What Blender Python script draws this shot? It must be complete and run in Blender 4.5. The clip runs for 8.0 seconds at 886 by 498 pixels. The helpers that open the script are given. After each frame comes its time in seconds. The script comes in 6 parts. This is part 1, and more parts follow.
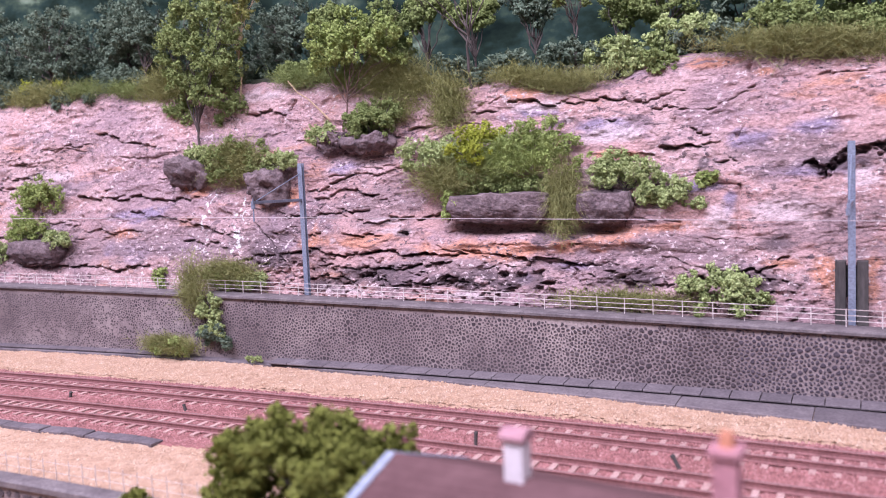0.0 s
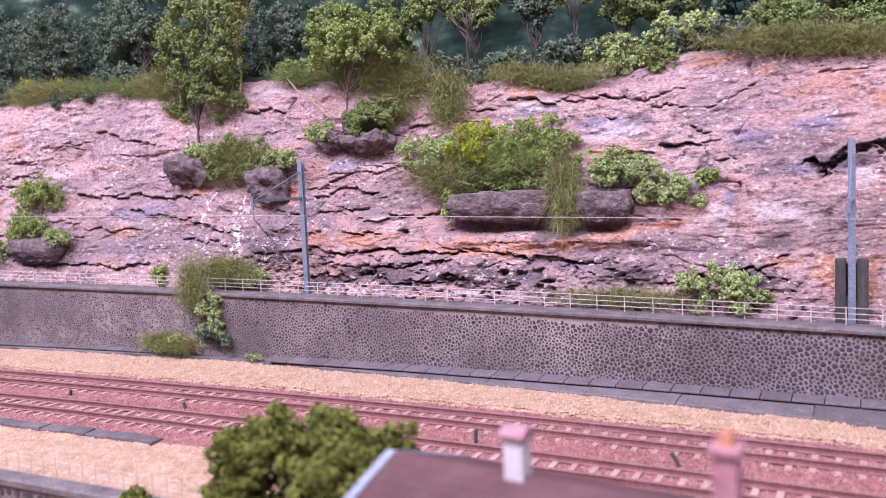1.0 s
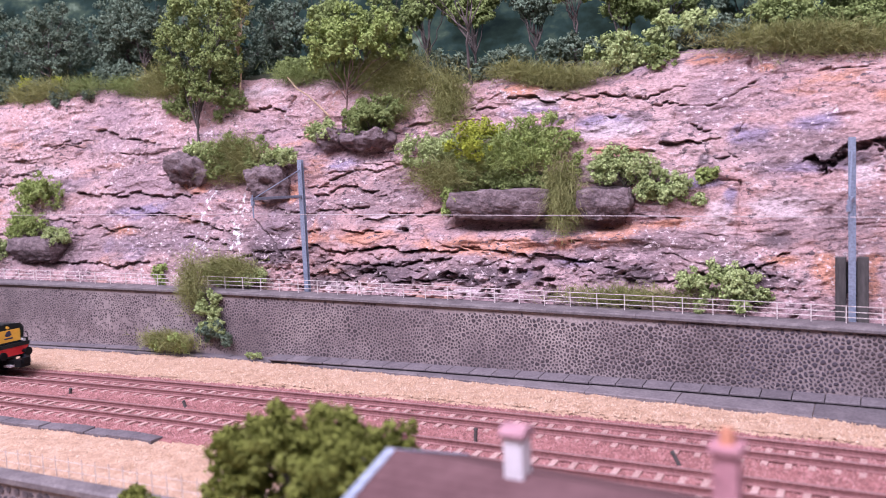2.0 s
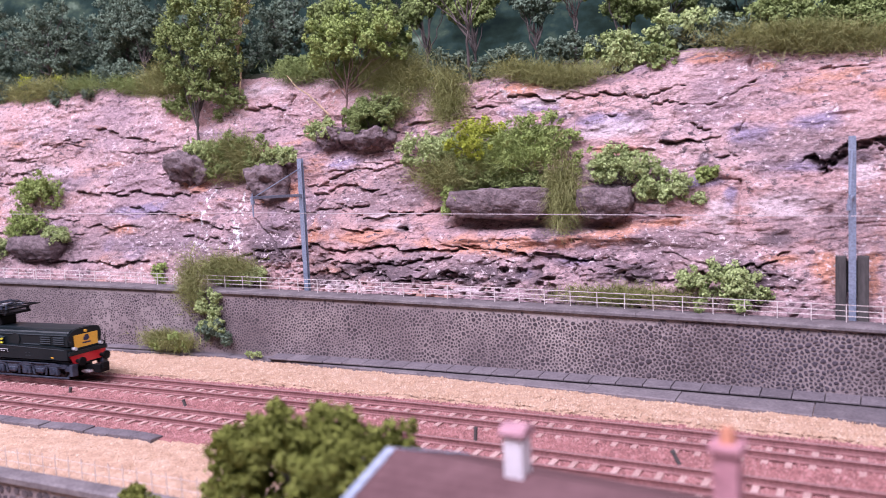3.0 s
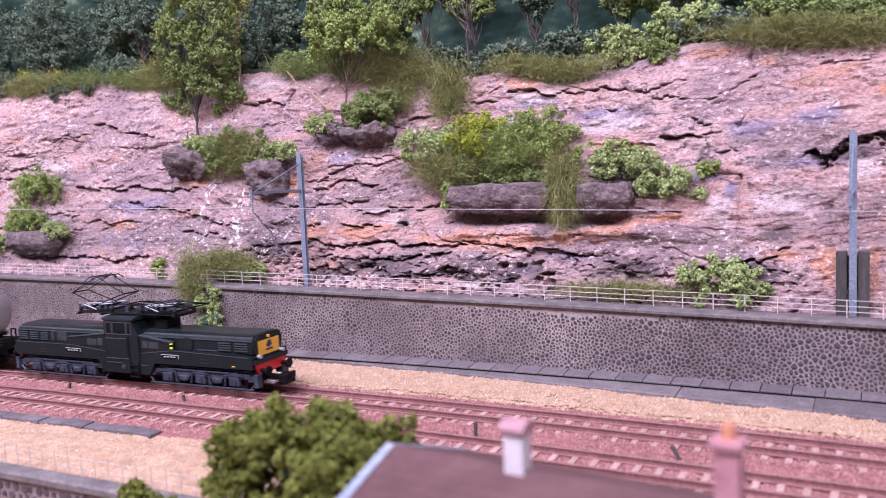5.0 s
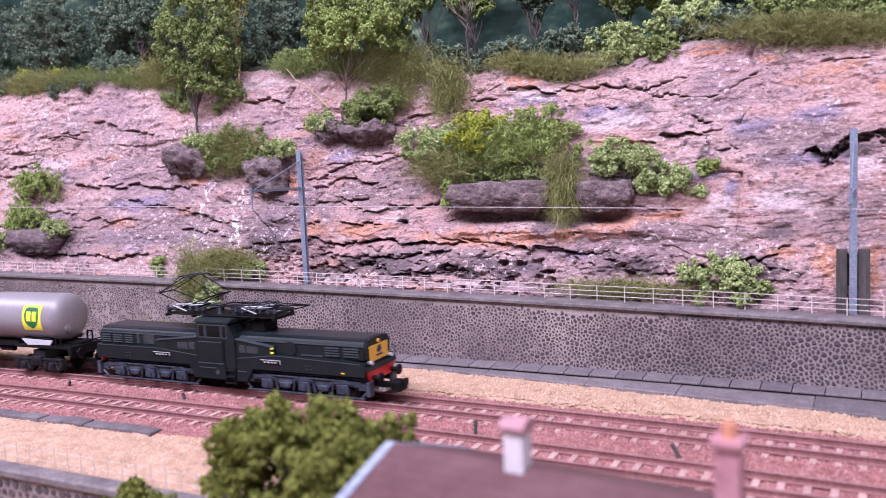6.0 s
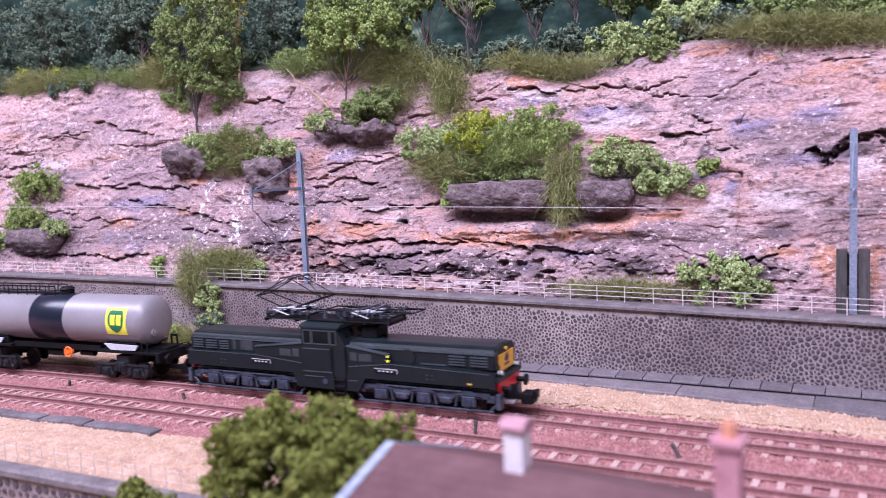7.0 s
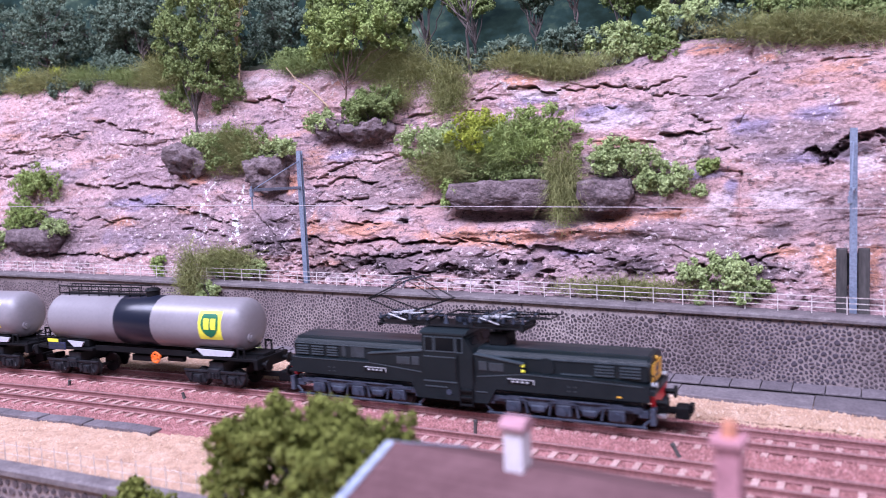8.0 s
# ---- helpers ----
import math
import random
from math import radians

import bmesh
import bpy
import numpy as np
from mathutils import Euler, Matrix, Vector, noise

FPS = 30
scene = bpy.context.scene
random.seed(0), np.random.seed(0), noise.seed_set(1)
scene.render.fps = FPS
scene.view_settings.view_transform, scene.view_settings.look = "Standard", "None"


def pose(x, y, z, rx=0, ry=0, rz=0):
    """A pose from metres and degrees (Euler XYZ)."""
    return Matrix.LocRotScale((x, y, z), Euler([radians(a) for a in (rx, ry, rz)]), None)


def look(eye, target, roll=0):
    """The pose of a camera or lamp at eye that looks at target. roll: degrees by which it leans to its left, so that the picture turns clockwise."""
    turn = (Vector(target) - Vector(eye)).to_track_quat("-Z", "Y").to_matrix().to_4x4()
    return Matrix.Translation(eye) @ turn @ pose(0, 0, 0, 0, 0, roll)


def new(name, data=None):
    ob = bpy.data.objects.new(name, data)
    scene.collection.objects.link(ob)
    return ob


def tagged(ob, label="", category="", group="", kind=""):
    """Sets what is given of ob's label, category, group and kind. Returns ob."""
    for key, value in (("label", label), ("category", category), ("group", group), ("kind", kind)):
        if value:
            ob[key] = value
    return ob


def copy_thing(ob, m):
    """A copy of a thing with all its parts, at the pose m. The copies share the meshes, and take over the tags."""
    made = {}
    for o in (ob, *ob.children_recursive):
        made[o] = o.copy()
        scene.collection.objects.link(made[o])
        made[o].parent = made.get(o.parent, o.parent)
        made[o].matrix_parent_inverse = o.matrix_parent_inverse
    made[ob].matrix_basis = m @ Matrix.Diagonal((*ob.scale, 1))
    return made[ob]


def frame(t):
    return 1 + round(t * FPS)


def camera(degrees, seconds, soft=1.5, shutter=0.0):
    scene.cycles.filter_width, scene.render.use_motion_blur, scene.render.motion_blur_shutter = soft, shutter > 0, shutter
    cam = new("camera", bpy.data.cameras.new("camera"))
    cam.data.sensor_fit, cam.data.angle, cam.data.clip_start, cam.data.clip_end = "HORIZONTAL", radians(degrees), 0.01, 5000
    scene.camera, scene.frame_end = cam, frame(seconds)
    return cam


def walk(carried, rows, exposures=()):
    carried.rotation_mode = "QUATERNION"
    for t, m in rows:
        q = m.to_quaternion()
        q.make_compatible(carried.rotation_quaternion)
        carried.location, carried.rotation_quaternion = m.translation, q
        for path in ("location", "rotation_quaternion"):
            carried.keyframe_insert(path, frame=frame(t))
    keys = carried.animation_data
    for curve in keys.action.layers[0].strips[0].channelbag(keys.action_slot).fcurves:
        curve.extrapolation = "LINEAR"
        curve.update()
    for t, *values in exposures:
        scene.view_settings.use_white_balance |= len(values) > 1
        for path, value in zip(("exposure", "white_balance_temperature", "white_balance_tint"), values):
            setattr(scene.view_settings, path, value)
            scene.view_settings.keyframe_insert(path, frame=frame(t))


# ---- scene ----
# A model railway in N scale (1:160). Lengths below are in millimetres of the model; MM turns them into metres.
MM = 0.001
RADIUS = 2909.0      # radius of the far track's centre line, on the camera's side
TILT0 = 4.67         # downward tilt of the camera, degrees
TURN = 26.8          # the camera looks this far to the left of square-on
EYE = (101.22, -200.39, 66.3)

cam = camera(58.85, 8.0, soft=0.5, shutter=0.5)
cam.data.dof.use_dof = True
cam.data.dof.focus_distance = 0.285
cam.data.dof.aperture_fstop = 20.0


def eye_pose(tilt, forward):
    th, ti = radians(TURN), radians(tilt)
    way = Vector((-math.sin(th) * math.cos(ti), math.cos(th) * math.cos(ti), -math.sin(ti)))
    eye = (Vector(EYE) + way * forward) * MM
    return look(eye, eye + way, -2.55)


walk(cam, [(t, eye_pose(TILT0 + tilt, fwd)) for t, tilt, fwd in (
    (0.0, -0.206, -0.20), (0.5, -0.190, -0.18), (1.0, -0.072, -0.08), (1.5, 0.0, 0.0), (2.2, 0.07, 0.1), (3.0, 0.130, 0.22),
    (3.5, 0.200, 0.33), (4.0, 0.325, 0.5), (4.5, 0.390, 0.62), (5.3, 0.53, 0.85), (6.0, 0.622, 1.0), (6.5, 0.628, 1.0),
    (7.0, 0.632, 1.0), (7.5, 0.680, 1.0), (8.0, 0.675, 1.0))],
    exposures=[(0.0, 0.21, 5850, 22), (6.0, 0.23, 5800, 22), (7.0, 0.26, 5550, 22), (8.0, 0.29, 5350, 21)])

# ---- light: an indoor exhibition with a lighting strip before the layout and a broad hall lamp above ----
world = bpy.data.worlds.new("room_air")
scene.world = world
world.use_nodes = True
world.node_tree.nodes["Background"].inputs[0].default_value = (0.9, 0.92, 1.0, 1)
world.node_tree.nodes["Background"].inputs[1].default_value = 0.10


def area_lamp(name, at, to, sx, sy, power, colour):
    data = bpy.data.lights.new(name, "AREA")
    data.shape, data.size, data.size_y, data.energy, data.color = "RECTANGLE", sx, sy, power, colour
    ob = new(name, data)
    ob.matrix_world = look(Vector(at), Vector(to))
    return ob


area_lamp("strip_lamp", (-0.10, -0.34, 0.56), (-0.06, 0.08, 0.06), 1.5, 0.2, 12.0, (1.0, 0.92, 1.0))
area_lamp("ceiling_lamp", (-0.3, -1.0, 1.62), (-0.1, 0.0, 0.0), 1.4, 0.9, 20.0, (0.92, 0.89, 1.0))


# ---- small tools ----
def W(s, o, z):
    """A place s along the far track, o to its far side, z over the rail tops (numbers or arrays)."""
    a = np.asarray(s, float) / RADIUS
    o = np.asarray(o, float)
    x, y = (RADIUS + o) * np.sin(a), (RADIUS + o) * np.cos(a) - RADIUS
    return np.stack(np.broadcast_arrays(x, y, np.asarray(z, float)), -1)


def on_track(s, o=0.0, z=0.0, turn=0.0):
    """Pose of a thing that stands along the track, in metres."""
    x, y, z = (float(v) * MM for v in W(s, o, z))
    return pose(x, y, z, 0, 0, -math.degrees(s / RADIUS) + turn)


def link_mesh(name, verts, faces, material, parent=None, label="", smooth=False):
    me = bpy.data.meshes.new(name)
    verts = np.asarray(verts, np.float32).reshape(-1, 3) * MM
    if isinstance(faces, np.ndarray):
        n, k = faces.shape
        me.vertices.add(len(verts))
        me.vertices.foreach_set("co", verts.ravel())
        me.loops.add(n * k)
        me.loops.foreach_set("vertex_index", faces.astype(np.int32).ravel())
        me.polygons.add(n)
        me.polygons.foreach_set("loop_start", np.arange(0, n * k, k, dtype=np.int32))
        me.polygons.foreach_set("loop_total", np.full(n, k, np.int32))
        me.update(calc_edges=True)
        me.validate()
    else:
        me.from_pydata(verts.tolist(), [], faces)
    if smooth:
        me.polygons.foreach_set("use_smooth", np.ones(len(me.polygons), bool))
    me.materials.append(material)
    ob = new(name, me)
    if parent is not None:
        ob.parent = parent
    if label:
        tagged(ob, label)
    return ob


def part(name, bm, material, parent=None, label="", smooth=False):
    bmesh.ops.recalc_face_normals(bm, faces=bm.faces)
    bmesh.ops.scale(bm, vec=(MM, MM, MM), verts=bm.verts)
    me = bpy.data.meshes.new(name)
    bm.to_mesh(me)
    bm.free()
    if smooth:
        me.polygons.foreach_set("use_smooth", np.ones(len(me.polygons), bool))
    me.materials.append(material)
    ob = new(name, me)
    if parent is not None:
        ob.parent = parent
    if label:
        tagged(ob, label)
    return ob


def thing(name, label, category, m=None, group="", kind=""):
    ob = tagged(new(name), label, category, group, kind)
    ob.empty_display_size = 0.005
    if m is not None:
        ob.matrix_world = m
    return ob


def box(bm, x0, x1, y0, y1, z0, z1, bevel=0.0, m=None):
    r = bmesh.ops.create_cube(bm, size=1)
    for v in r["verts"]:
        v.co = Vector((x0 + (v.co.x + .5) * (x1 - x0), y0 + (v.co.y + .5) * (y1 - y0), z0 + (v.co.z + .5) * (z1 - z0)))
    vs = r["verts"]
    if bevel:
        es = list({e for v in vs for e in v.link_edges})
        out = bmesh.ops.bevel(bm, geom=es, offset=bevel, segments=2, affect="EDGES", profile=.5)
        vs = list({v for f in out["faces"] for v in f.verts} | {v for v in vs if v.is_valid})
    if m is not None:
        bmesh.ops.transform(bm, matrix=m, verts=vs)
    return bm


def rod(bm, a, b, r, n=6, r2=None):
    a, b = Vector(a), Vector(b)
    d = b - a
    m = Matrix.Translation((a + b) / 2) @ d.to_track_quat("Z", "Y").to_matrix().to_4x4()
    bmesh.ops.create_cone(bm, cap_ends=True, segments=n, radius1=r, radius2=r if r2 is None else r2, depth=d.length, matrix=m)
    return bm


def prism(bm, outline, y0, y1):
    """Side outline of (x, z), pulled from y0 to y1."""
    a = [bm.verts.new((x, y0, z)) for x, z in outline]
    b = [bm.verts.new((x, y1, z)) for x, z in outline]
    bm.faces.new(a), bm.faces.new(b[::-1])
    for i in range(len(a)):
        j = (i + 1) % len(a)
        bm.faces.new((a[i], b[i], b[j], a[j]))
    return bm


def section(bm, outline, x0, x1):
    """Cross-section of (y, z), pulled from x0 to x1."""
    a = [bm.verts.new((x0, y, z)) for y, z in outline]
    b = [bm.verts.new((x1, y, z)) for y, z in outline]
    bm.faces.new(a), bm.faces.new(b[::-1])
    for i in range(len(a)):
        j = (i + 1) % len(a)
        bm.faces.new((a[i], b[i], b[j], a[j]))
    return bm


def sweep(name, outline, s0, s1, step, material, parent=None, label="", top=None, smooth=False):
    """A cross-section of (o, z) run along the track; top(s) lifts it."""
    ss = np.linspace(s0, s1, max(2, int(round((s1 - s0) / step)) + 1))
    o = np.array([p[0] for p in outline])
    z = np.array([p[1] for p in outline])
    k = len(o)
    lift = np.zeros(len(ss)) if top is None else np.array([top(s) for s in ss])
    v = W(ss[:, None], o[None, :], z[None, :] + lift[:, None]).reshape(-1, 3)
    f = []
    for i in range(len(ss) - 1):
        for j in range(k):
            jj = (j + 1) % k
            f.append((i * k + j, i * k + jj, (i + 1) * k + jj, (i + 1) * k + j))
    f.append(tuple(range(k))[::-1])
    f.append(tuple((len(ss) - 1) * k + j for j in range(k)))
    return link_mesh(name, v, f, material, parent, label, smooth)


rng = np.random.default_rng(7)


def lattice(ix, iy, seed):
    h = (ix * 374761393 + iy * 668265263 + seed * 974711) & 0x7fffffff
    h = ((h ^ (h >> 13)) * 1274126177) & 0x7fffffff
    return ((h ^ (h >> 16)) & 0xffff) / 65535.0


def vnoise(x, y, seed=0):
    ix, iy = np.floor(x).astype(np.int64), np.floor(y).astype(np.int64)
    fx, fy = x - ix, y - iy
    fx, fy = fx * fx * (3 - 2 * fx), fy * fy * (3 - 2 * fy)
    a, b = lattice(ix, iy, seed), lattice(ix + 1, iy, seed)
    c, d = lattice(ix, iy + 1, seed), lattice(ix + 1, iy + 1, seed)
    return (a * (1 - fx) + b * fx) * (1 - fy) + (c * (1 - fx) + d * fx) * fy


def fbm(x, y, seed=0, octaves=4):
    t, a, n = 0.0, 0.5, 0.0
    for i in range(octaves):
        t = t + a * vnoise(x * 2 ** i, y * 2 ** i, seed + i * 17)
        n += a
        a *= 0.5
    return t / n * 2 - 1


# ---- materials ----
def material(name, colours, scale=300.0, rough=0.8, bump=0.3, bump_scale=1500.0, metal=0.0, stretch=(1, 1, 1), random_per=None, detail=6.0, distance=0.0004, spec=None, fine=0.25):
    """Colours blended by noise at two scales; scale is in features per metre."""
    m = bpy.data.materials.new(name)
    m.use_nodes = True
    nt = m.node_tree
    n, l = nt.nodes, nt.links
    p = n["Principled BSDF"]
    p.inputs["Roughness"].default_value = rough
    p.inputs["Metallic"].default_value = metal
    if spec is not None:
        p.inputs["Specular IOR Level"].default_value = spec
    co = n.new("ShaderNodeTexCoord")
    mp = n.new("ShaderNodeMapping")
    mp.inputs["Scale"].default_value = stretch
    l.new(co.outputs["Object"], mp.inputs["Vector"])
    big = n.new("ShaderNodeTexNoise")
    big.inputs["Scale"].default_value, big.inputs["Detail"].default_value, big.inputs["Roughness"].default_value = scale, detail, 0.62
    l.new(mp.outputs[0], big.inputs["Vector"])
    ramp = n.new("ShaderNodeValToRGB")
    e = ramp.color_ramp.elements
    lo, hi = 0.30, 0.70
    for i, c in enumerate(colours):
        at = lo + (hi - lo) * i / max(1, len(colours) - 1)
        el = e[i] if i < 2 else e.new(at)
        el.position = at
        el.color = (*c, 1)
    value = big.outputs["Fac"]
    if random_per:
        src = n.new("ShaderNodeObjectInfo" if random_per == "object" else "ShaderNodeNewGeometry")
        out = src.outputs["Random"] if random_per == "object" else src.outputs["Random Per Island"]
        mix = n.new("ShaderNodeMath")
        mix.operation = "MULTIPLY_ADD"
        mix.inputs[1].default_value, mix.inputs[2].default_value = 0.4, 0.3
        l.new(out, mix.inputs[0])
        av = n.new("ShaderNodeMath")
        av.operation = "ADD"
        l.new(mix.outputs[0], av.inputs[0])
        l.new(value, av.inputs[1])
        hf = n.new("ShaderNodeMath")
        hf.operation = "MULTIPLY"
        hf.inputs[1].default_value = 0.5
        l.new(av.outputs[0], hf.inputs[0])
        value = hf.outputs[0]
    l.new(value, ramp.inputs["Fac"])
    small = n.new("ShaderNodeTexNoise")
    small.inputs["Scale"].default_value, small.inputs["Detail"].default_value = bump_scale, 5.0
    l.new(mp.outputs[0], small.inputs["Vector"])
    rng2 = n.new("ShaderNodeMapRange")
    rng2.inputs["From Min"].default_value, rng2.inputs["From Max"].default_value = 0.3, 0.7
    rng2.inputs["To Min"].default_value, rng2.inputs["To Max"].default_value = 1 - fine, 1 + fine
    l.new(small.outputs["Fac"], rng2.inputs["Value"])
    mul = n.new("ShaderNodeMix")
    mul.data_type, mul.blend_type = "RGBA", "MULTIPLY"
    mul.inputs[0].default_value = 1.0
    l.new(ramp.outputs["Color"], mul.inputs[6])
    l.new(rng2.outputs[0], mul.inputs[7])
    l.new(mul.outputs[2], p.inputs["Base Color"])
    if bump:
        b = n.new("ShaderNodeBump")
        b.inputs["Strength"].default_value, b.inputs["Distance"].default_value = bump, distance
        l.new(small.outputs["Fac"], b.inputs["Height"])
        l.new(b.outputs[0], p.inputs["Normal"])
    return m


def leaf_material(name, dark, mid, light):
    # every crumb keeps near the middle tone
    dark, light = [tuple(a + (b - a) * .38 for a, b in zip(c, mid)) for c in (dark, light)]
    m = material(name, [dark, mid, light], 160, 1.0, 0.0, 900, random_per="island", spec=0.0)
    return m


M_ballast = material("red_ballast", [(.15, .058, .054), (.28, .111, .104), (.40, .185, .178)], 500, .95, .8, 1600)
M_sand = material("sandy_path", [(.315, .19, .125), (.41, .265, .18), (.48, .335, .245)], 260, .95, .8, 1500)
M_grain = material("ballast_stone", [(.09, .036, .034), (.27, .112, .105), (.48, .262, .25)], 300, .9, .2, 2000, random_per="island")
M_sandgrain = material("sand_grain", [(.30, .17, .105), (.43, .28, .185), (.58, .435, .335)], 300, .9, .2, 2000, random_per="island")
M_rail = material("rusty_rail", [(.20, .09, .088), (.29, .14, .135)], 200, .6, .2, 1500, metal=.2)
M_railtop = material("worn_rail_head", [(.20, .11, .105), (.30, .18, .17)], 250, .5, .1, 1500, metal=.3)
M_sleeper = material("sleeper_concrete", [(.32, .19, .17), (.425, .27, .24), (.52, .36, .325)], 300, .9, .3, 1800, random_per="object")
M_mortar = material("wall_mortar", [(.125, .094, .096), (.235, .186, .185), (.38, .315, .295)], 22, .9, .6, 1400)
M_stone = material("wall_stone", [(.032, .024, .032), (.056, .043, .056), (.086, .067, .081)], 120, .85, .5, 1500, random_per="object")
M_stone_far = material("wall_stone_joined", [(.040, .029, .034), (.068, .051, .058), (.108, .082, .088)], 120, .85, .5, 1500, random_per="island")
M_coping = material("grey_coping", [(.09, .073, .078), (.142, .118, .122), (.20, .17, .17)], 180, .85, .5, 1200)
M_kerb = material("grey_kerb", [(.085, .07, .078), (.142, .118, .126), (.21, .178, .182)], 140, .85, .6, 1200, random_per="object")
M_slab = material("grey_slab", [(.085, .07, .078), (.13, .108, .118), (.18, .152, .16)], 150, .8, .4, 1300, random_per="object")
M_mast = material("blue_grey_mast", [(.135, .155, .21), (.175, .20, .26), (.215, .24, .30)], 150, .55, .2, 1500)
M_fence = material("weathered_white_fence", [(.42, .33, .31), (.60, .52, .49), (.70, .64, .61)], 200, .7, .2, 1500)
M_wire = material("copper_wire", [(.46, .39, .40), (.58, .50, .51)], 200, .4, 0, 1500, metal=.2)
M_boulder = material("brown_lava_rock", [(.065, .046, .05), (.14, .10, .105), (.24, .182, .185)], 260, .95, 1.0, 1100, distance=.0008)
M_bark = material("grey_bark", [(.045, .036, .032), (.08, .062, .056), (.13, .105, .095)], 300, .9, .5, 1500, stretch=(1, 1, .3))
M_twig = material("dry_twig", [(.34, .23, .13), (.50, .38, .24)], 300, .85, .3, 1500)
M_reddish = material("red_brown_twig", [(.09, .05, .045), (.17, .10, .08)], 300, .85, .3, 1500)
M_leaf_dark = leaf_material("dark_leaf", (.057, .086, .067), (.138, .184, .129), (.247, .301, .205))
M_leaf_mid = leaf_material("mid_leaf", (.090, .116, .040), (.213, .265, .095), (.386, .457, .189))
M_leaf_light = leaf_material("light_leaf", (.127, .163, .045), (.286, .356, .112), (.495, .587, .237))
M_leaf_mint = leaf_material("mint_leaf", (.152, .195, .076), (.348, .415, .171), (.598, .671, .342))
M_leaf_yellow = leaf_material("yellow_leaf", (.167, .184, .024), (.335, .379, .054), (.502, .551, .120))
M_leaf_sere = leaf_material("sere_leaf", (.132, .138, .033), (.273, .286, .088), (.425, .429, .165))
M_humus = material("mossy_soil", [(.028, .034, .02), (.055, .062, .034), (.10, .10, .055)], 90, .95, .8, 900)
M_grass = leaf_material("olive_grass", (.112, .122, .048), (.257, .263, .102), (.469, .465, .216))


def cliff_material():
    """Painted sandstone: pink, orange and violet washes that follow the beds, with pale dry-brushing and dark stains."""
    m = bpy.data.materials.new("painted_sandstone")
    m.use_nodes = True
    n, l = m.node_tree.nodes, m.node_tree.links
    p = n["Principled BSDF"]
    p.inputs["Roughness"].default_value = .85
    p.inputs["Specular IOR Level"].default_value = .3
    co = n.new("ShaderNodeTexCoord")

    def noise_at(scale, stretch, detail=6.0, offset=0.0, distortion=0.0):
        mp = n.new("ShaderNodeMapping")
        mp.inputs["Scale"].default_value = stretch
        mp.inputs["Location"].default_value = (offset, offset * .7, offset * .3)
        mp.inputs["Rotation"].default_value = (0, radians(4), 0)
        l.new(co.outputs["Object"], mp.inputs["Vector"])
        t = n.new("ShaderNodeTexNoise")
        t.inputs["Scale"].default_value, t.inputs["Detail"].default_value, t.inputs["Roughness"].default_value = scale, detail, .62
        t.inputs["Distortion"].default_value = distortion
        l.new(mp.outputs[0], t.inputs["Vector"])
        return t.outputs["Fac"]

    def step(fac, a, b):
        r = n.new("ShaderNodeMapRange")
        r.interpolation_type = "SMOOTHSTEP"
        r.inputs["From Min"].default_value, r.inputs["From Max"].default_value = a, b
        l.new(fac, r.inputs["Value"])
        return r.outputs[0]

    def mix(fac, a, colour, kind="MIX"):
        x = n.new("ShaderNodeMix")
        x.data_type, x.blend_type = "RGBA", kind
        l.new(fac, x.inputs[0])
        if isinstance(a, tuple):
            x.inputs[6].default_value = (*a, 1)
        else:
            l.new(a, x.inputs[6])
        x.inputs[7].default_value = (*colour, 1)
        return x.outputs[2]

    def times(a, b):
        x = n.new("ShaderNodeMath")
        x.operation = "MULTIPLY"
        l.new(a, x.inputs[0])
        l.new(b, x.inputs[1])
        return x.outputs[0]

    sep = n.new("ShaderNodeSeparateXYZ")
    l.new(co.outputs["Object"], sep.inputs[0])

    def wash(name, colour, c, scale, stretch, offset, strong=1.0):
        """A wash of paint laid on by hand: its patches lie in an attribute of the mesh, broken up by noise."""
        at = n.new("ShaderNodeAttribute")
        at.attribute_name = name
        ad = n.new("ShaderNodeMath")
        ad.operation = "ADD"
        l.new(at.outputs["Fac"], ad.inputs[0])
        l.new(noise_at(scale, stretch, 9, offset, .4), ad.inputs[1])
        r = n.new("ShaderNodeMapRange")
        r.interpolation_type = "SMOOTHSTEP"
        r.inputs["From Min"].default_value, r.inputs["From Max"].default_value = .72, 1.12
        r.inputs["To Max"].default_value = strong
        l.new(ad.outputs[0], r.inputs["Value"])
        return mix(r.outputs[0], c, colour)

    c = mix(step(noise_at(11, (1, 1, 1.5), 5), .44, .58), (.475, .29, .275), (.335, .225, .242))
    c = mix(step(noise_at(30, (.8, .8, 1.7), 10, 3.1), .46, .62), c, (.49, .325, .32))
    c = mix(step(noise_at(40, (.6, .6, 2.8), 9, 7.7), .57, .68), c, (.45, .235, .175))
    c = mix(step(noise_at(24, (.8, .8, 1.7), 10, 11.3), .55, .68), c, (.27, .195, .23))
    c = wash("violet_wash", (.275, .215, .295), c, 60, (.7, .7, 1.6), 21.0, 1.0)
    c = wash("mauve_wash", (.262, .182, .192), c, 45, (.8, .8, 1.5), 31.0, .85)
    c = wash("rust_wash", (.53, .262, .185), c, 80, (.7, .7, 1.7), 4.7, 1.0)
    c = wash("dark_wash", (.115, .082, .092), c, 130, (.7, .7, 1.4), 16.0, .9)
    c = mix(step(noise_at(150, (.9, .9, 1.25), 10, 1.7), .57, .68), c, (.54, .385, .38))
    c = mix(step(noise_at(85, (.6, .6, 1.8), 10, 5.9, 1.2), .60, .66), c, (.22, .15, .165))
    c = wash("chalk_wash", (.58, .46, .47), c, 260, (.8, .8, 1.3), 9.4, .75)
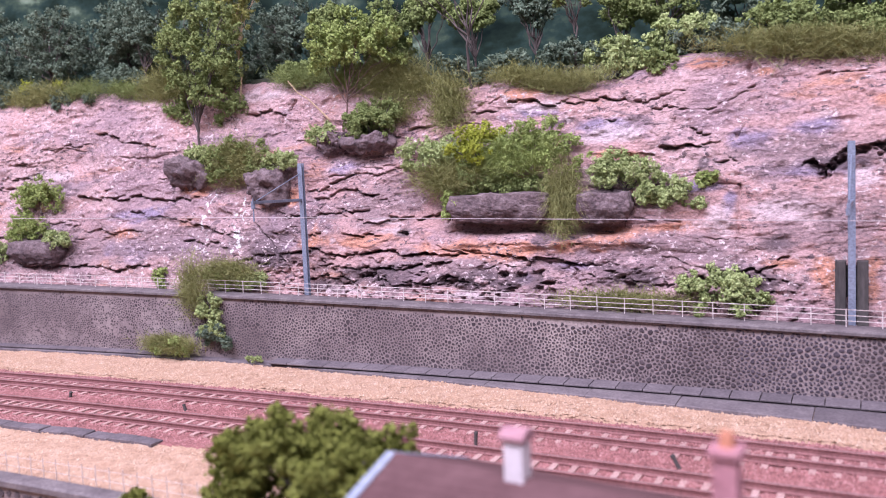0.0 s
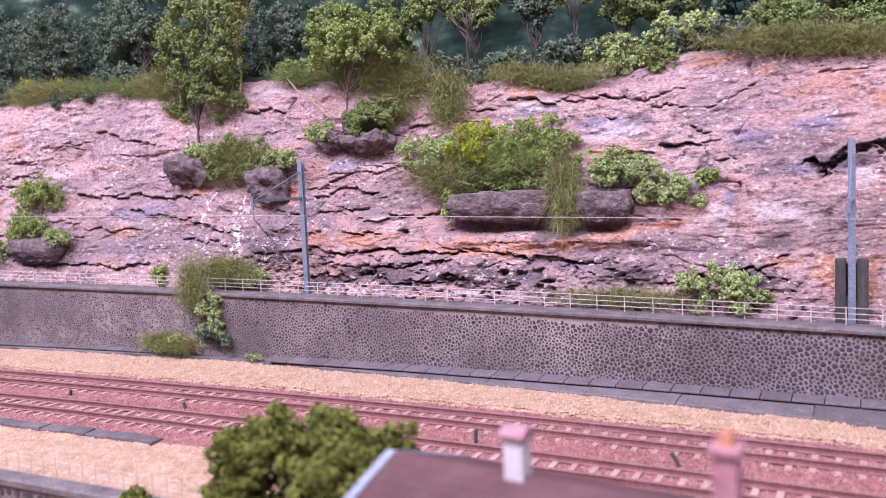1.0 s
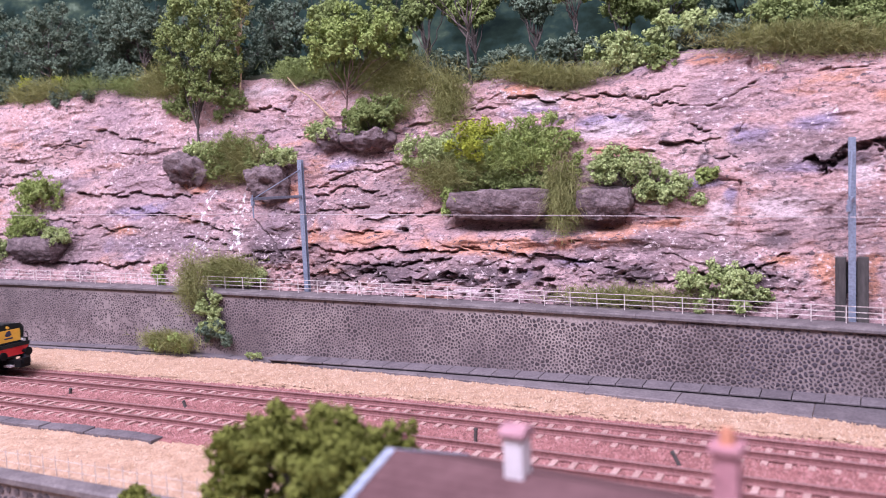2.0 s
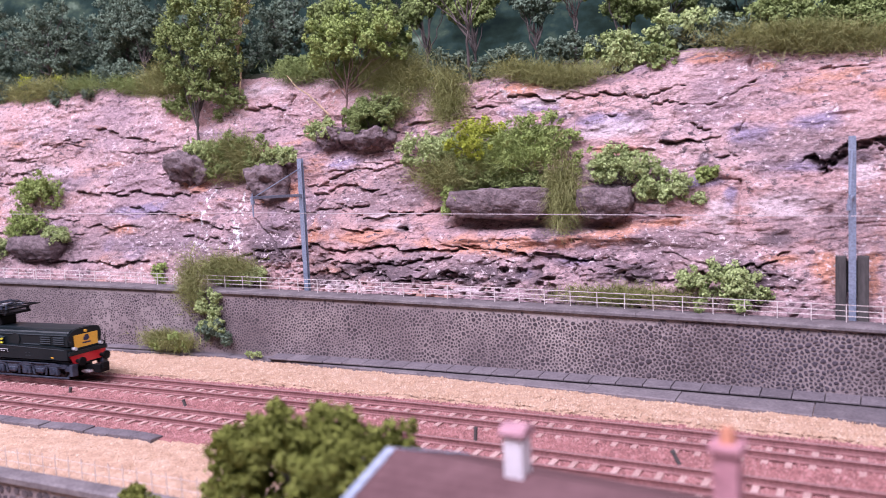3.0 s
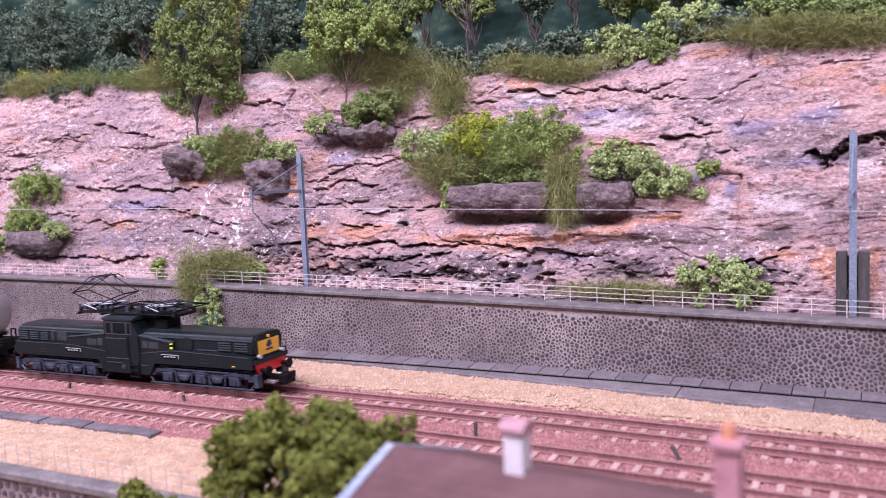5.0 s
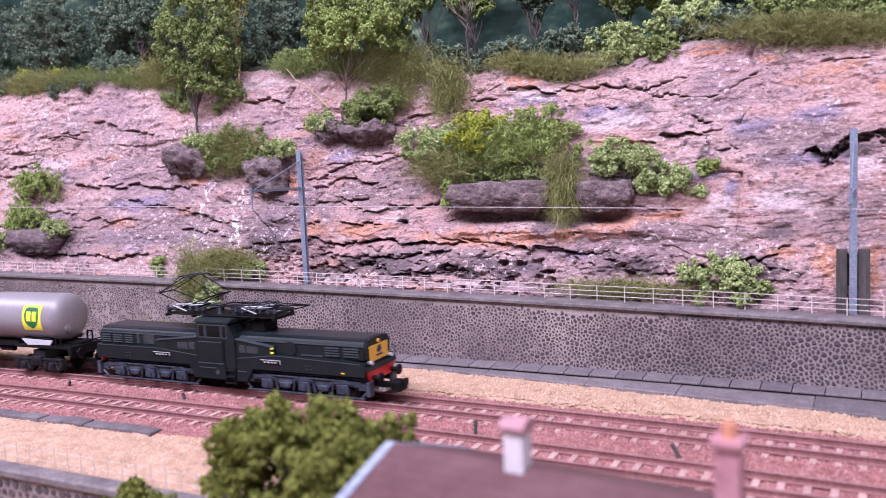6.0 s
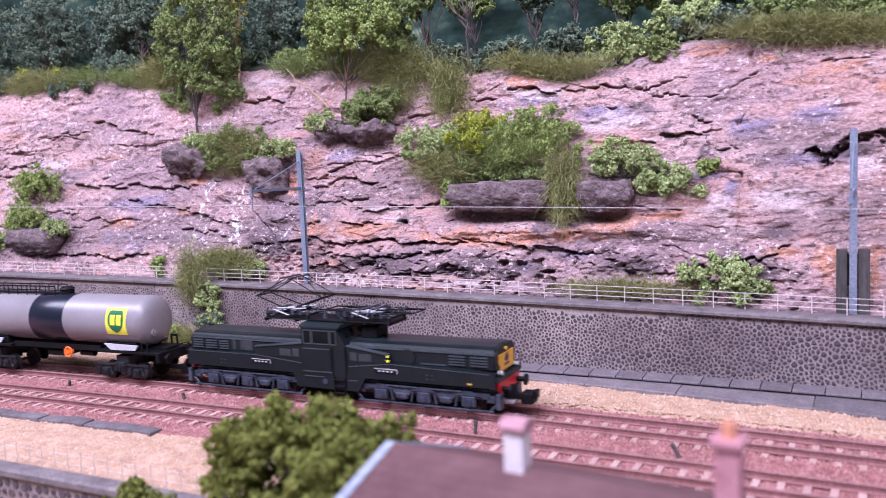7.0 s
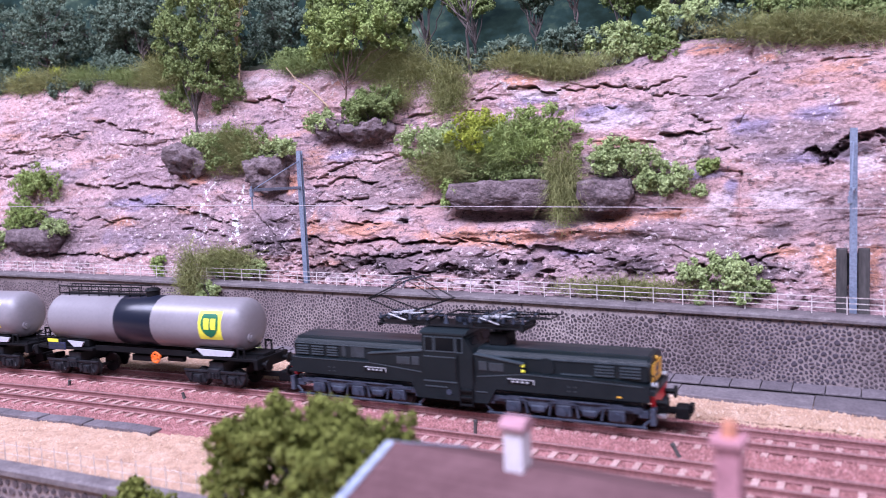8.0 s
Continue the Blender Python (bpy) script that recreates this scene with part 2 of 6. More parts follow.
    c = mix(times(step(noise_at(560, (.9, .9, 1.2), 8, 2.2), .57, .62), step(noise_at(34, (1, 1, 1), 4, 9.2), .42, .58)), c, (.66, .54, .54))
    c = mix(times(step(noise_at(520, (.8, .8, 1.4), 8, 8.2), .56, .62), step(noise_at(26, (1, 1, 1), 4, 6.2), .40, .56)), c, (.13, .09, .10))
    for x0, x1, z0, z1 in ((-.1535, -.147, .040, .073), (-.135, -.1285, .036, .068)):
        streak = times(times(step(sep.outputs["X"], x0 - .002, x0 + .002), step(sep.outputs["X"], x1 + .002, x1 - .002)), times(step(sep.outputs["Z"], z0, z0 + .004), step(sep.outputs["Z"], z1, z1 - .004)))
        c = mix(times(streak, step(noise_at(420, (1, 1, .8), 6, 12.0), .555, .60)), c, (.80, .77, .77))
    fine = step(noise_at(1100, (.8, .8, 1.3), 6, .4), .25, .75)
    v = n.new("ShaderNodeMapRange")
    v.inputs["To Min"].default_value, v.inputs["To Max"].default_value = .63, 1.24
    l.new(fine, v.inputs["Value"])
    x = n.new("ShaderNodeMix")
    x.data_type, x.blend_type = "RGBA", "MULTIPLY"
    x.inputs[0].default_value = 1.0
    l.new(c, x.inputs[6])
    l.new(v.outputs[0], x.inputs[7])
    l.new(x.outputs[2], p.inputs["Base Color"])
    b = n.new("ShaderNodeBump")
    b.inputs["Strength"].default_value, b.inputs["Distance"].default_value = 1.0, .0017
    l.new(noise_at(520, (.9, .9, 1.15), 12, 4.4), b.inputs["Height"])
    l.new(b.outputs[0], p.inputs["Normal"])
    return m


M_cliff = cliff_material()
S0, S1 = -620.0, 300.0      # the layout's ends along the track


def wall_lift(s):
    return -0.0238 * s


# ---- the setting ----
def build_ground():
    # track bed, sandy paths and the lower yard, one sheet across the layout
    ss = np.concatenate([np.arange(S0, -300, 20.0), np.arange(-300, 140, 2.0), np.arange(140, S1 + 1, 20.0)])
    oo = np.concatenate([[-420, -300, -200, -140, -100, -84.5], [-82.5], np.arange(-81, 62, 1.0)])
    zz = np.where(oo < -82, -42.0, -2.2)
    g = np.broadcast_to(zz, (len(ss), len(oo))).copy()
    S, O = np.meshgrid(ss, oo, indexing="ij")
    bumpy = .45 * fbm(S / 6, O / 6, 3) + .35 * fbm(S / 2.4, O / 2.4, 8)
    path = np.clip((O - 14.5) / 2, 0, 1) + np.clip((-42 - O) / 2, 0, 1)
    g += np.where(O > -80, bumpy * (.8 + path * .7) + path * 1.0, 0)
    v = W(S, O, g).reshape(-1, 3)
    i, j = np.meshgrid(np.arange(len(ss) - 1), np.arange(len(oo) - 1), indexing="ij")
    k = len(oo)
    f = np.stack([i * k + j, (i + 1) * k + j, (i + 1) * k + j + 1, i * k + j + 1], -1).reshape(-1, 4)
    ob = link_mesh("ground", v, f, M_ballast, None, "", True)
    ob.data.materials.append(M_sand)
    mid = (oo[:-1] + oo[1:]) / 2
    edge = 14.0 + 1.2 * fbm(ss[:-1] / 9, ss[:-1] * 0, 5)
    front = -46.0 + 1.0 * fbm(ss[:-1] / 9, ss[:-1] * 0, 6)
    idx = ((mid[None, :] > edge[:, None]) | (mid[None, :] < front[:, None])).astype(np.int32)
    ob.data.polygons.foreach_set("material_index", idx.ravel())
    return tagged(ob, "reddish ballast bed between sandy gravel paths", "ground", kind="structure")


def scatter(name, n, s0, s1, o0, o1, z, r0, r1, mat, label, keep=None):
    """Loose grains: small uneven lumps lying on the ground."""
    s, o = rng.uniform(s0, s1, n), rng.uniform(o0, o1, n)
    if keep is not None:
        ok = keep(s, o)
        s, o = s[ok], o[ok]
        n = len(s)
    base = np.array([(1, 0, -.3), (-.5, .87, -.3), (-.5, -.87, -.3), (.1, 0, .8)])
    fc = np.array([(0, 1, 3), (1, 2, 3), (2, 0, 3)])
    a = rng.uniform(0, 6.28, n)
    r = rng.uniform(r0, r1, n)
    c, d = np.cos(a), np.sin(a)
    loc = np.stack([base[None, :, 0] * c[:, None] - base[None, :, 1] * d[:, None], base[None, :, 0] * d[:, None] + base[None, :, 1] * c[:, None],
                    np.broadcast_to(base[:, 2], (n, 4))], -1) * (r[:, None, None] * rng.uniform(.6, 1.3, (n, 4, 1)))
    at = W(s, o, (z(s, o) if callable(z) else z))
    v = (loc + at[:, None, :]).reshape(-1, 3)
    f = (fc[None] + 4 * np.arange(n)[:, None, None]).reshape(-1, 3)
    ob = link_mesh(name, v, f, mat)
    return tagged(ob, label, "gravel", kind="stuff")


build_ground()


# ---- tracks ----
SLEEPER = None


def build_track(o0, label):
    global SLEEPER
    t = thing("railway_track", label, "railway track", group="parallel tracks")
    for side in (-4.75, 4.75):
        foot = [(o0 + side - .62, -2.0), (o0 + side + .62, -2.0), (o0 + side + .62, -1.65), (o0 + side + .15, -1.45), (o0 + side + .15, -.55), (o0 + side + .34, -.42),
                (o0 + side + .34, -.1), (o0 + side + .25, 0), (o0 + side - .25, 0), (o0 + side - .34, -.1), (o0 + side - .34, -.42), (o0 + side - .15, -.55), (o0 + side - .15, -1.45), (o0 + side - .62, -1.65)]
        r = sweep("rail", foot, S0, S1, 12, M_rail, t)
        sweep("rail_head", [(o0 + side - .24, .004), (o0 + side + .24, .004), (o0 + side + .22, .03), (o0 + side - .22, .03)], S0, S1, 12, M_railtop, r, "worn bright running surface")
    if SLEEPER is None:
        bm = bmesh.new()
        box(bm, -.78, .78, -8.1, 8.1, -3.2, -1.75, .12)
        SLEEPER = part("sleeper", bm, M_sleeper)
        me = SLEEPER.data
        bpy.data.objects.remove(SLEEPER)
        SLEEPER = me
    s = -470.0
    while s < 215:
        ob = new("sleeper", SLEEPER)
        ob.parent = t
        ob.matrix_world = on_track(s, o0 + rng.uniform(-.2, .2), rng.uniform(-.14, .02) - (.06 if o0 > -5 else -.10), rng.uniform(-1, 1))
        s += 5.1
    return t


def clear_of_sleepers(s, o):
    """Most sleeper tops lie free of stones."""
    near = np.abs((s + 470) - np.round((s + 470) / 5.1) * 5.1) < .85
    on_near, on_far = np.abs(o + 26.7) < 8.2, np.abs(o) < 8.2
    return ~(near & ((on_near & (rng.random(len(s)) < .6)) | (on_far & (rng.random(len(s)) < .7))))


build_track(0.0, "rusty far railway track on reddish ballast")
build_track(-26.7, "rusty near railway track on reddish ballast")
scatter("ballast", 62000, -300, 150, -44, 14.5, lambda s, o: -2.1 + .45 * fbm(s / 6, o / 6, 3), .22, .58, M_grain, "small reddish ballast stones between the rails", clear_of_sleepers)
scatter("sand_gravel", 30000, -330, 170, 14, 46, lambda s, o: -1.1 + .8 * fbm(s / 6, o / 6, 3), .22, .6, M_sandgrain, "coarse sandy gravel along the retaining wall",
        lambda s, o: o > 14.5 + 1.5 * fbm(s / 9, s * 0, 5) + rng.exponential(.3, len(s)))
scatter("path_gravel", 9000, -220, 60, -80, -45, lambda s, o: -1.2 + .8 * fbm(s / 6, o / 6, 3), .22, .5, M_sandgrain, "coarse sandy gravel on the near path")


def kerb_front(s):
    return float(np.interp(s, [-260, -120, -65, -21, 24, 58, 89, 111, 160], [43.5, 44.3, 40.7, 37.3, 34.2, 32.2, 30.2, 27.8, 24]))


# ---- retaining wall ----
def build_wall():
    w = tagged(sweep("retaining_wall", [(48.3, -4), (48.3, 21.9), (56, 21.9), (56, -4)], S0, S1, 6, M_mortar), "", "wall", kind="structure")
    # lift the upper edge with the slope
    me = w.data
    for v in me.vertices:
        if v.co.z > .01:
            a = math.atan2(v.co.x, v.co.y + RADIUS * MM) * RADIUS
            v.co.z += wall_lift(a) * MM
    tagged(w, "dark grey cobbled stone retaining wall beside the track", "retaining wall", kind="structure")
    # the coping stones
    s = -400.0
    while s < 215:
        n = 34 + rng.uniform(-6, 6)
        sweep("coping_stone", [(47.9, 22.05), (47.2, 22.15), (47.2, 22.95), (47.6, 23.3), (57.0, 23.35), (57.0, 22.05)], s + .05, s + n - .05, 6, M_coping, w, top=lambda q: wall_lift(q) + .0)
        s += n
    return w


WALL = build_wall()


def cell_outline(p, others):
    """The share of the wall nearest to p: a box cut by the middle lines towards its neighbours."""
    poly = [(p[0] - 3, p[1] - 3), (p[0] + 3, p[1] - 3), (p[0] + 3, p[1] + 3), (p[0] - 3, p[1] + 3)]
    for q in others:
        nx, ny = q[0] - p[0], q[1] - p[1]
        ln = math.hypot(nx, ny)
        nx, ny = nx / ln, ny / ln
        lim = p[0] * nx + p[1] * ny + ln / 2 - p[2]
        out = []
        for i in range(len(poly)):
            a, b = poly[i], poly[(i + 1) % len(poly)]
            da, db = a[0] * nx + a[1] * ny - lim, b[0] * nx + b[1] * ny - lim
            if da <= 0:
                out.append(a)
            if da * db < 0:
                t = da / (da - db)
                out.append((a[0] + (b[0] - a[0]) * t, a[1] + (b[1] - a[1]) * t))
        poly = out
        if len(poly) < 3:
            return None
    return poly


def stones_on_wall():
    """Close-packed dark cobbles with pale recessed joints, each with its own outline."""
    r_ = np.random.default_rng(31)
    cell, grid, pts = 3.2, {}, []
    for _ in range(90000):
        s = r_.uniform(-315, 135)
        near = np.clip((s + 220) / 330, 0, 1)
        gap = (1.0 + .38 * near) * r_.choice([.62, .95, 1.4, 2.1], p=[.42, .32, .20, .06])
        z = r_.uniform(.3, 21.2 + wall_lift(s))
        key = (int(s // cell), int(z // cell))
        if all(math.hypot(q[0] - s, q[1] - z) > (q[3] + gap) / 2 for i in (-1, 0, 1) for j in (-1, 0, 1) for q in grid.get((key[0] + i, key[1] + j), ())):
            q = (s, z, r_.uniform(.16, .33), gap)
            grid.setdefault(key, []).append(q)
            pts.append(q)
    stones = []
    for p in pts:
        key = (int(p[0] // cell), int(p[1] // cell))
        near = [q for i in (-1, 0, 1) for j in (-1, 0, 1) for q in grid.get((key[0] + i, key[1] + j), ()) if q is not p]
        poly = cell_outline(p, near)
        if not poly or p[1] < 1.0:
            continue
        # the casting is worn smooth along the top and in patches towards the far end
        worn = fbm(np.array([p[0] / 22]), np.array([p[1] / 9]), 77, 3)[0]
        if p[1] > 20.4 + wall_lift(p[0]) + 2.0 * worn or (p[0] < -125 and worn > -.05 and r_.random() < .28):
            continue
        # cut the corners twice so that the outline is round and uneven
        for _ in range(2 if len(poly) < 5 else 1):
            poly = [((a[0] * w + b[0] * (1 - w)), (a[1] * w + b[1] * (1 - w))) for a, b in zip(poly, poly[1:] + poly[:1]) for w in (.70, .30)]
        stones.append((p, np.array([(x, min(z, 21.45 + wall_lift(x))) for x, z in poly])))
    stones.sort(key=lambda q: abs(q[0][0] - 88))

    def shape(p, o, flat, rich=True):
        c = o.mean(0)
        k = len(o)
        rings = [(1.0, .1), (.95, -.20 * flat), (.66, -.30 * flat)]
        if not rich:
            v = np.concatenate([np.stack([c[0] + (o[:, 0] - c[0]) * g, np.full(k, y), c[1] + (o[:, 1] - c[1]) * g], -1) for g, y in ((1.0, .1), (.9, -.2 * flat))])
            return v, [tuple(range(k, 2 * k))] + [(i, (i + 1) % k, k + (i + 1) % k, k + i) for i in range(k)]
        v = np.concatenate([np.stack([c[0] + (o[:, 0] - c[0]) * g, np.full(k, y), c[1] + (o[:, 1] - c[1]) * g], -1) for g, y in rings])
        f = [tuple(range(2 * k, 3 * k))]
        for i in range(k):
            j = (i + 1) % k
            f += [(i, j, k + j, k + i), (k + i, k + j, 2 * k + j, 2 * k + i)]
        return v, f
    for p, o in stones[:300]:
        v, f = shape(p, o - np.array([p[0], p[1]]), 1.0)
        ob = link_mesh("stone", v, f, M_stone, WALL)
        ob.matrix_world = on_track(p[0], 48.3, p[1])
    V, F, base = [], [], 0
    for p, o in stones[300:]:
        v, f = shape(p, o, 1.0 if p[0] > -110 else .7, p[0] > 20)
        V.append(W(v[:, 0], 48.3 + v[:, 1], v[:, 2]))
        F += [tuple(base + i for i in t) for t in f]
        base += len(v)
    tagged(link_mesh("cobbles", np.concatenate(V), F, M_stone_far, WALL), "small dark cobbles set in the wall", kind="stuff")


# ---- kerb and slabs at the foot of the wall ----
def build_kerb():
    k = thing("kerb", "grey concrete kerb strip below the retaining wall", "kerb", kind="structure")
    s = -330.0
    while s < 165:
        n = 30 + rng.uniform(-7, 7)
        ss = np.linspace(s + .12, s + n - .12, 6)
        f0 = np.array([kerb_front(q) for q in ss]) + rng.uniform(-.2, .2)
        dip = rng.uniform(-.12, .12)
        back = 44.6 if -158 < s < -98 else 43.0
        rows = [(f0, -3.0), (f0, -.55 + dip), (f0 + .35, -.25 + dip), (np.maximum(f0 + .8, back), -.2 + dip), (np.full(6, 48.5), -.2 + dip), (np.full(6, 48.5), -3.0)]
        v = np.stack([W(ss, o, z) for o, z in rows], 1).reshape(-1, 3)
        f = [(i * 6 + j, i * 6 + j + 1, (i + 1) * 6 + j + 1, (i + 1) * 6 + j) for i in range(5) for j in range(5)]
        f += [tuple(range(6)), tuple(35 - j for j in range(6))]
        link_mesh("kerb_stone", v, f, M_kerb, k)
        s += n
    # upper course of slabs against the wall
    for a, b in ((-330.0, -158.0), (-98.0, 165.0)):
        s = a
        while s < b:
            n = 8.5 + rng.uniform(-.4, .4)
            fr = 41.3 if s > -110 else 44.6
            fr += rng.uniform(-.15, .15)
            sl = sweep("slab", [(fr + 1.0, -.1), (fr + .9, .3), (fr, .35), (fr, .75), (fr + .2, .92), (48.6, 1.25), (48.6, -.1)], s + .16, s + n - .16, 6, M_slab, k)
            s += n


build_kerb()


# ---- footway behind the wall, cliff and hill ----
def edge_height(s):
    return np.interp(s, [-620, -291, -223, -197, -135, -99, -60, -27, -12, 11, 29, 38, 47, 65, 85, 111, 160, 300],
                     [124, 121, 122, 118, 118, 114.5, 109, 105.5, 106.5, 101, 102.5, 108, 110, 108.5, 106.5, 103, 100, 98])


def seam(d, ss, Z, s0, z0, s1, z1, wide, deep, lip, seed):
    """A wandering crack along a bed from one end to the other: sharp above, where the rock overhangs, and sloping below."""
    i0, i1 = np.searchsorted(ss, (s0, s1))
    if i1 - i0 < 4:
        return
    q = ss[i0:i1]
    u = (q - s0) / (s1 - s0)
    zc = z0 + (z1 - z0) * u + 1.5 * fbm(q / 10, q * 0 + seed, seed, 3) + .7 * fbm(q / 2.2, q * 0, seed + 5, 4)
    zc += np.where(vnoise(q / 5, q * 0, seed + 3) > .66, .8, 0) - np.where(vnoise(q / 7, q * 0, seed + 4) > .70, .7, 0)
    ends = (4 * u * (1 - u)).clip(0) ** .35
    open_ = np.clip((vnoise(q / 4.5, q * 0 + 3, seed + 9) - .18) * 4, .22, 1)
    dz = Z[i0:i1] - zc[:, None]
    w = wide * (.4 + 1.7 * vnoise(q / 2.2, q * 0, seed + 11) ** 2)[:, None]
    w = np.where(dz > 0, w * .6, w * 1.25)
    d[i0:i1] -= deep * np.exp(-(dz / w) ** 2) * (ends * open_)[:, None]
    d[i0:i1] += np.where(dz > 0, lip * np.exp(-dz / 4.5), -lip * .5 * np.exp(dz / 2.6)) * (ends * (.45 + .8 * vnoise(q / 8, q * 0, seed + 13)))[:, None]


def upright(d, ss, Z, s0, z0, s1, z1, wide, deep, seed):
    """A steep break from one bed to another."""
    lo, hi = min(z0, z1), max(z0, z1)
    i0, i1 = np.searchsorted(ss, (min(s0, s1) - 4, max(s0, s1) + 4))
    if i1 - i0 < 4:
        return
    z = Z[i0:i1]
    u = np.clip((z - z0) / (z1 - z0), 0, 1)
    sc = s0 + (s1 - s0) * u + 1.0 * fbm(z / 3.5, z * 0 + seed, seed, 3)
    on = np.clip((z - lo) / 1.5, 0, 1) * np.clip((hi - z) / 1.5, 0, 1)
    d[i0:i1] -= deep * np.exp(-((ss[i0:i1, None] - sc) / wide) ** 2) * on


# the long open cracks that break the face, group by group: from s, z to s, z, and how far they gape
LEFT_SEAMS = ((-256, 94.9, -222, 95.1, .5), (-224, 101.5, -205, 97.2, 1), (-207, 96.6, -180, 91.6, 1), (-282, 79.6, -262, 81, .8), (-272, 87, -255, 87, .7),
              (-229, 70.3, -200, 67.2, 1.2), (-203, 68, -153, 66.1, 1.4), (-193, 61.2, -156, 55.9, 1), (-158, 55.9, -127, 49.4, 1), (-219, 53.1, -182, 51.6, 1),
              (-160, 47.9, -133, 44.9, .8), (-262, 37.5, -175, 35.7, 1.5), (-125, 38.3, -110, 40.9, .8), (-137, 104.6, -112, 102.4, 1.1), (-274, 45.5, -259, 44.2, .7))
MIDDLE_SEAMS = ((-94, 64.5, -77, 67, .9), (-79, 66.8, -63, 65.3, 1), (-91, 69.4, -75, 72, .7), (-72, 53.8, -47, 55.6, .9), (-106, 42, -13, 41, 1.3),
                (-88, 36.7, -53, 36.1, 1), (-55, 35.7, -28, 38.5, 1.2), (-78, 49.1, -59, 48.1, .8), (-46, 54.5, -32, 57.6, .8), (-14, 40.6, 26, 37.1, 1.1),
                (-53, 90.1, -40, 91.7, .9), (-26, 94, -14, 94.9, .8), (-11, 97.6, 19, 94.8, 1), (-60, 31, -20, 30, 1), (-100, 31, -68, 32, .8))
RIGHT_SEAMS = ((11, 96.9, 38, 94, 1.2), (36, 94.4, 54, 96, 1), (42, 90.1, 64, 89.4, .8), (63, 89.4, 75, 94.4, .8), (45, 76.5, 65, 77.3, 1.3),
               (22, 76.6, 44, 74.1, 1), (55, 81.6, 62, 80.5, .8), (62, 71.3, 70, 70.8, .8), (93, 96.2, 109, 96.3, .7), (49, 32.3, 71, 34.2, 1.1), (70, 34.2, 86, 39.2, .8))


def add_cracks(d, ss, Z):
    r = np.random.default_rng(23)
    for k, (s0, z0, s1, z1, gape) in enumerate(LEFT_SEAMS + MIDDLE_SEAMS + RIGHT_SEAMS):
        gape *= .7 if s0 > 10 and z0 > 60 else 1
        seam(d, ss, Z, s0, z0, s1, z1, .22 + .12 * gape, 4.2 * gape, 1.3 * gape, 300 + 31 * k)
    for s0, z0, s1, z1, deep in ((-112.3, 102.2, -108, 108, 3.2), (-115, 101.7, -113.8, 96, 2), (-120, 55, -105, 38.3, 2.2), (73.2, 106.7, 73.9, 96.2, 1.5), (-118, 77.7, -113.8, 67.7, 1.8)):
        upright(d, ss, Z, s0, z0, s1, z1, .5, deep, int(s0 * 7) % 97)
    # finer breaks between them, thickest on the lower beds
    for k in range(170):
        s0, z0 = r.uniform(-310, 140), r.uniform(26, 112)
        bare = np.clip((s0 - 20) / 60, 0, 1) * np.clip((z0 - 55) / 20, 0, 1) + .6 * (z0 > 96) + .3 * (z0 > 52)
        if r.random() < bare or (z0 < 45 and r.random() < .55):
            continue
        ln = r.choice([6, 11, 20, 34], p=[.34, .34, .22, .10]) * r.uniform(.7, 1.3)
        seam(d, ss, Z, s0 - ln / 2, z0, s0 + ln / 2, z0 + ln * r.normal(.0, .09), r.uniform(.22, .42), r.uniform(.7, 2.4), r.uniform(.1, .8) * (.35 if z0 < 46 else 1), int(r.integers(1, 9999)))
    for k in range(90):
        s0, z0, ln = r.uniform(-300, 140), r.uniform(28, 100), r.uniform(2, 7)
        upright(d, ss, Z, s0, z0, s0 + r.normal(0, 2), z0 + ln, r.uniform(.25, .4), r.uniform(.5, 1.8), int(r.integers(1, 9999)))
    return d


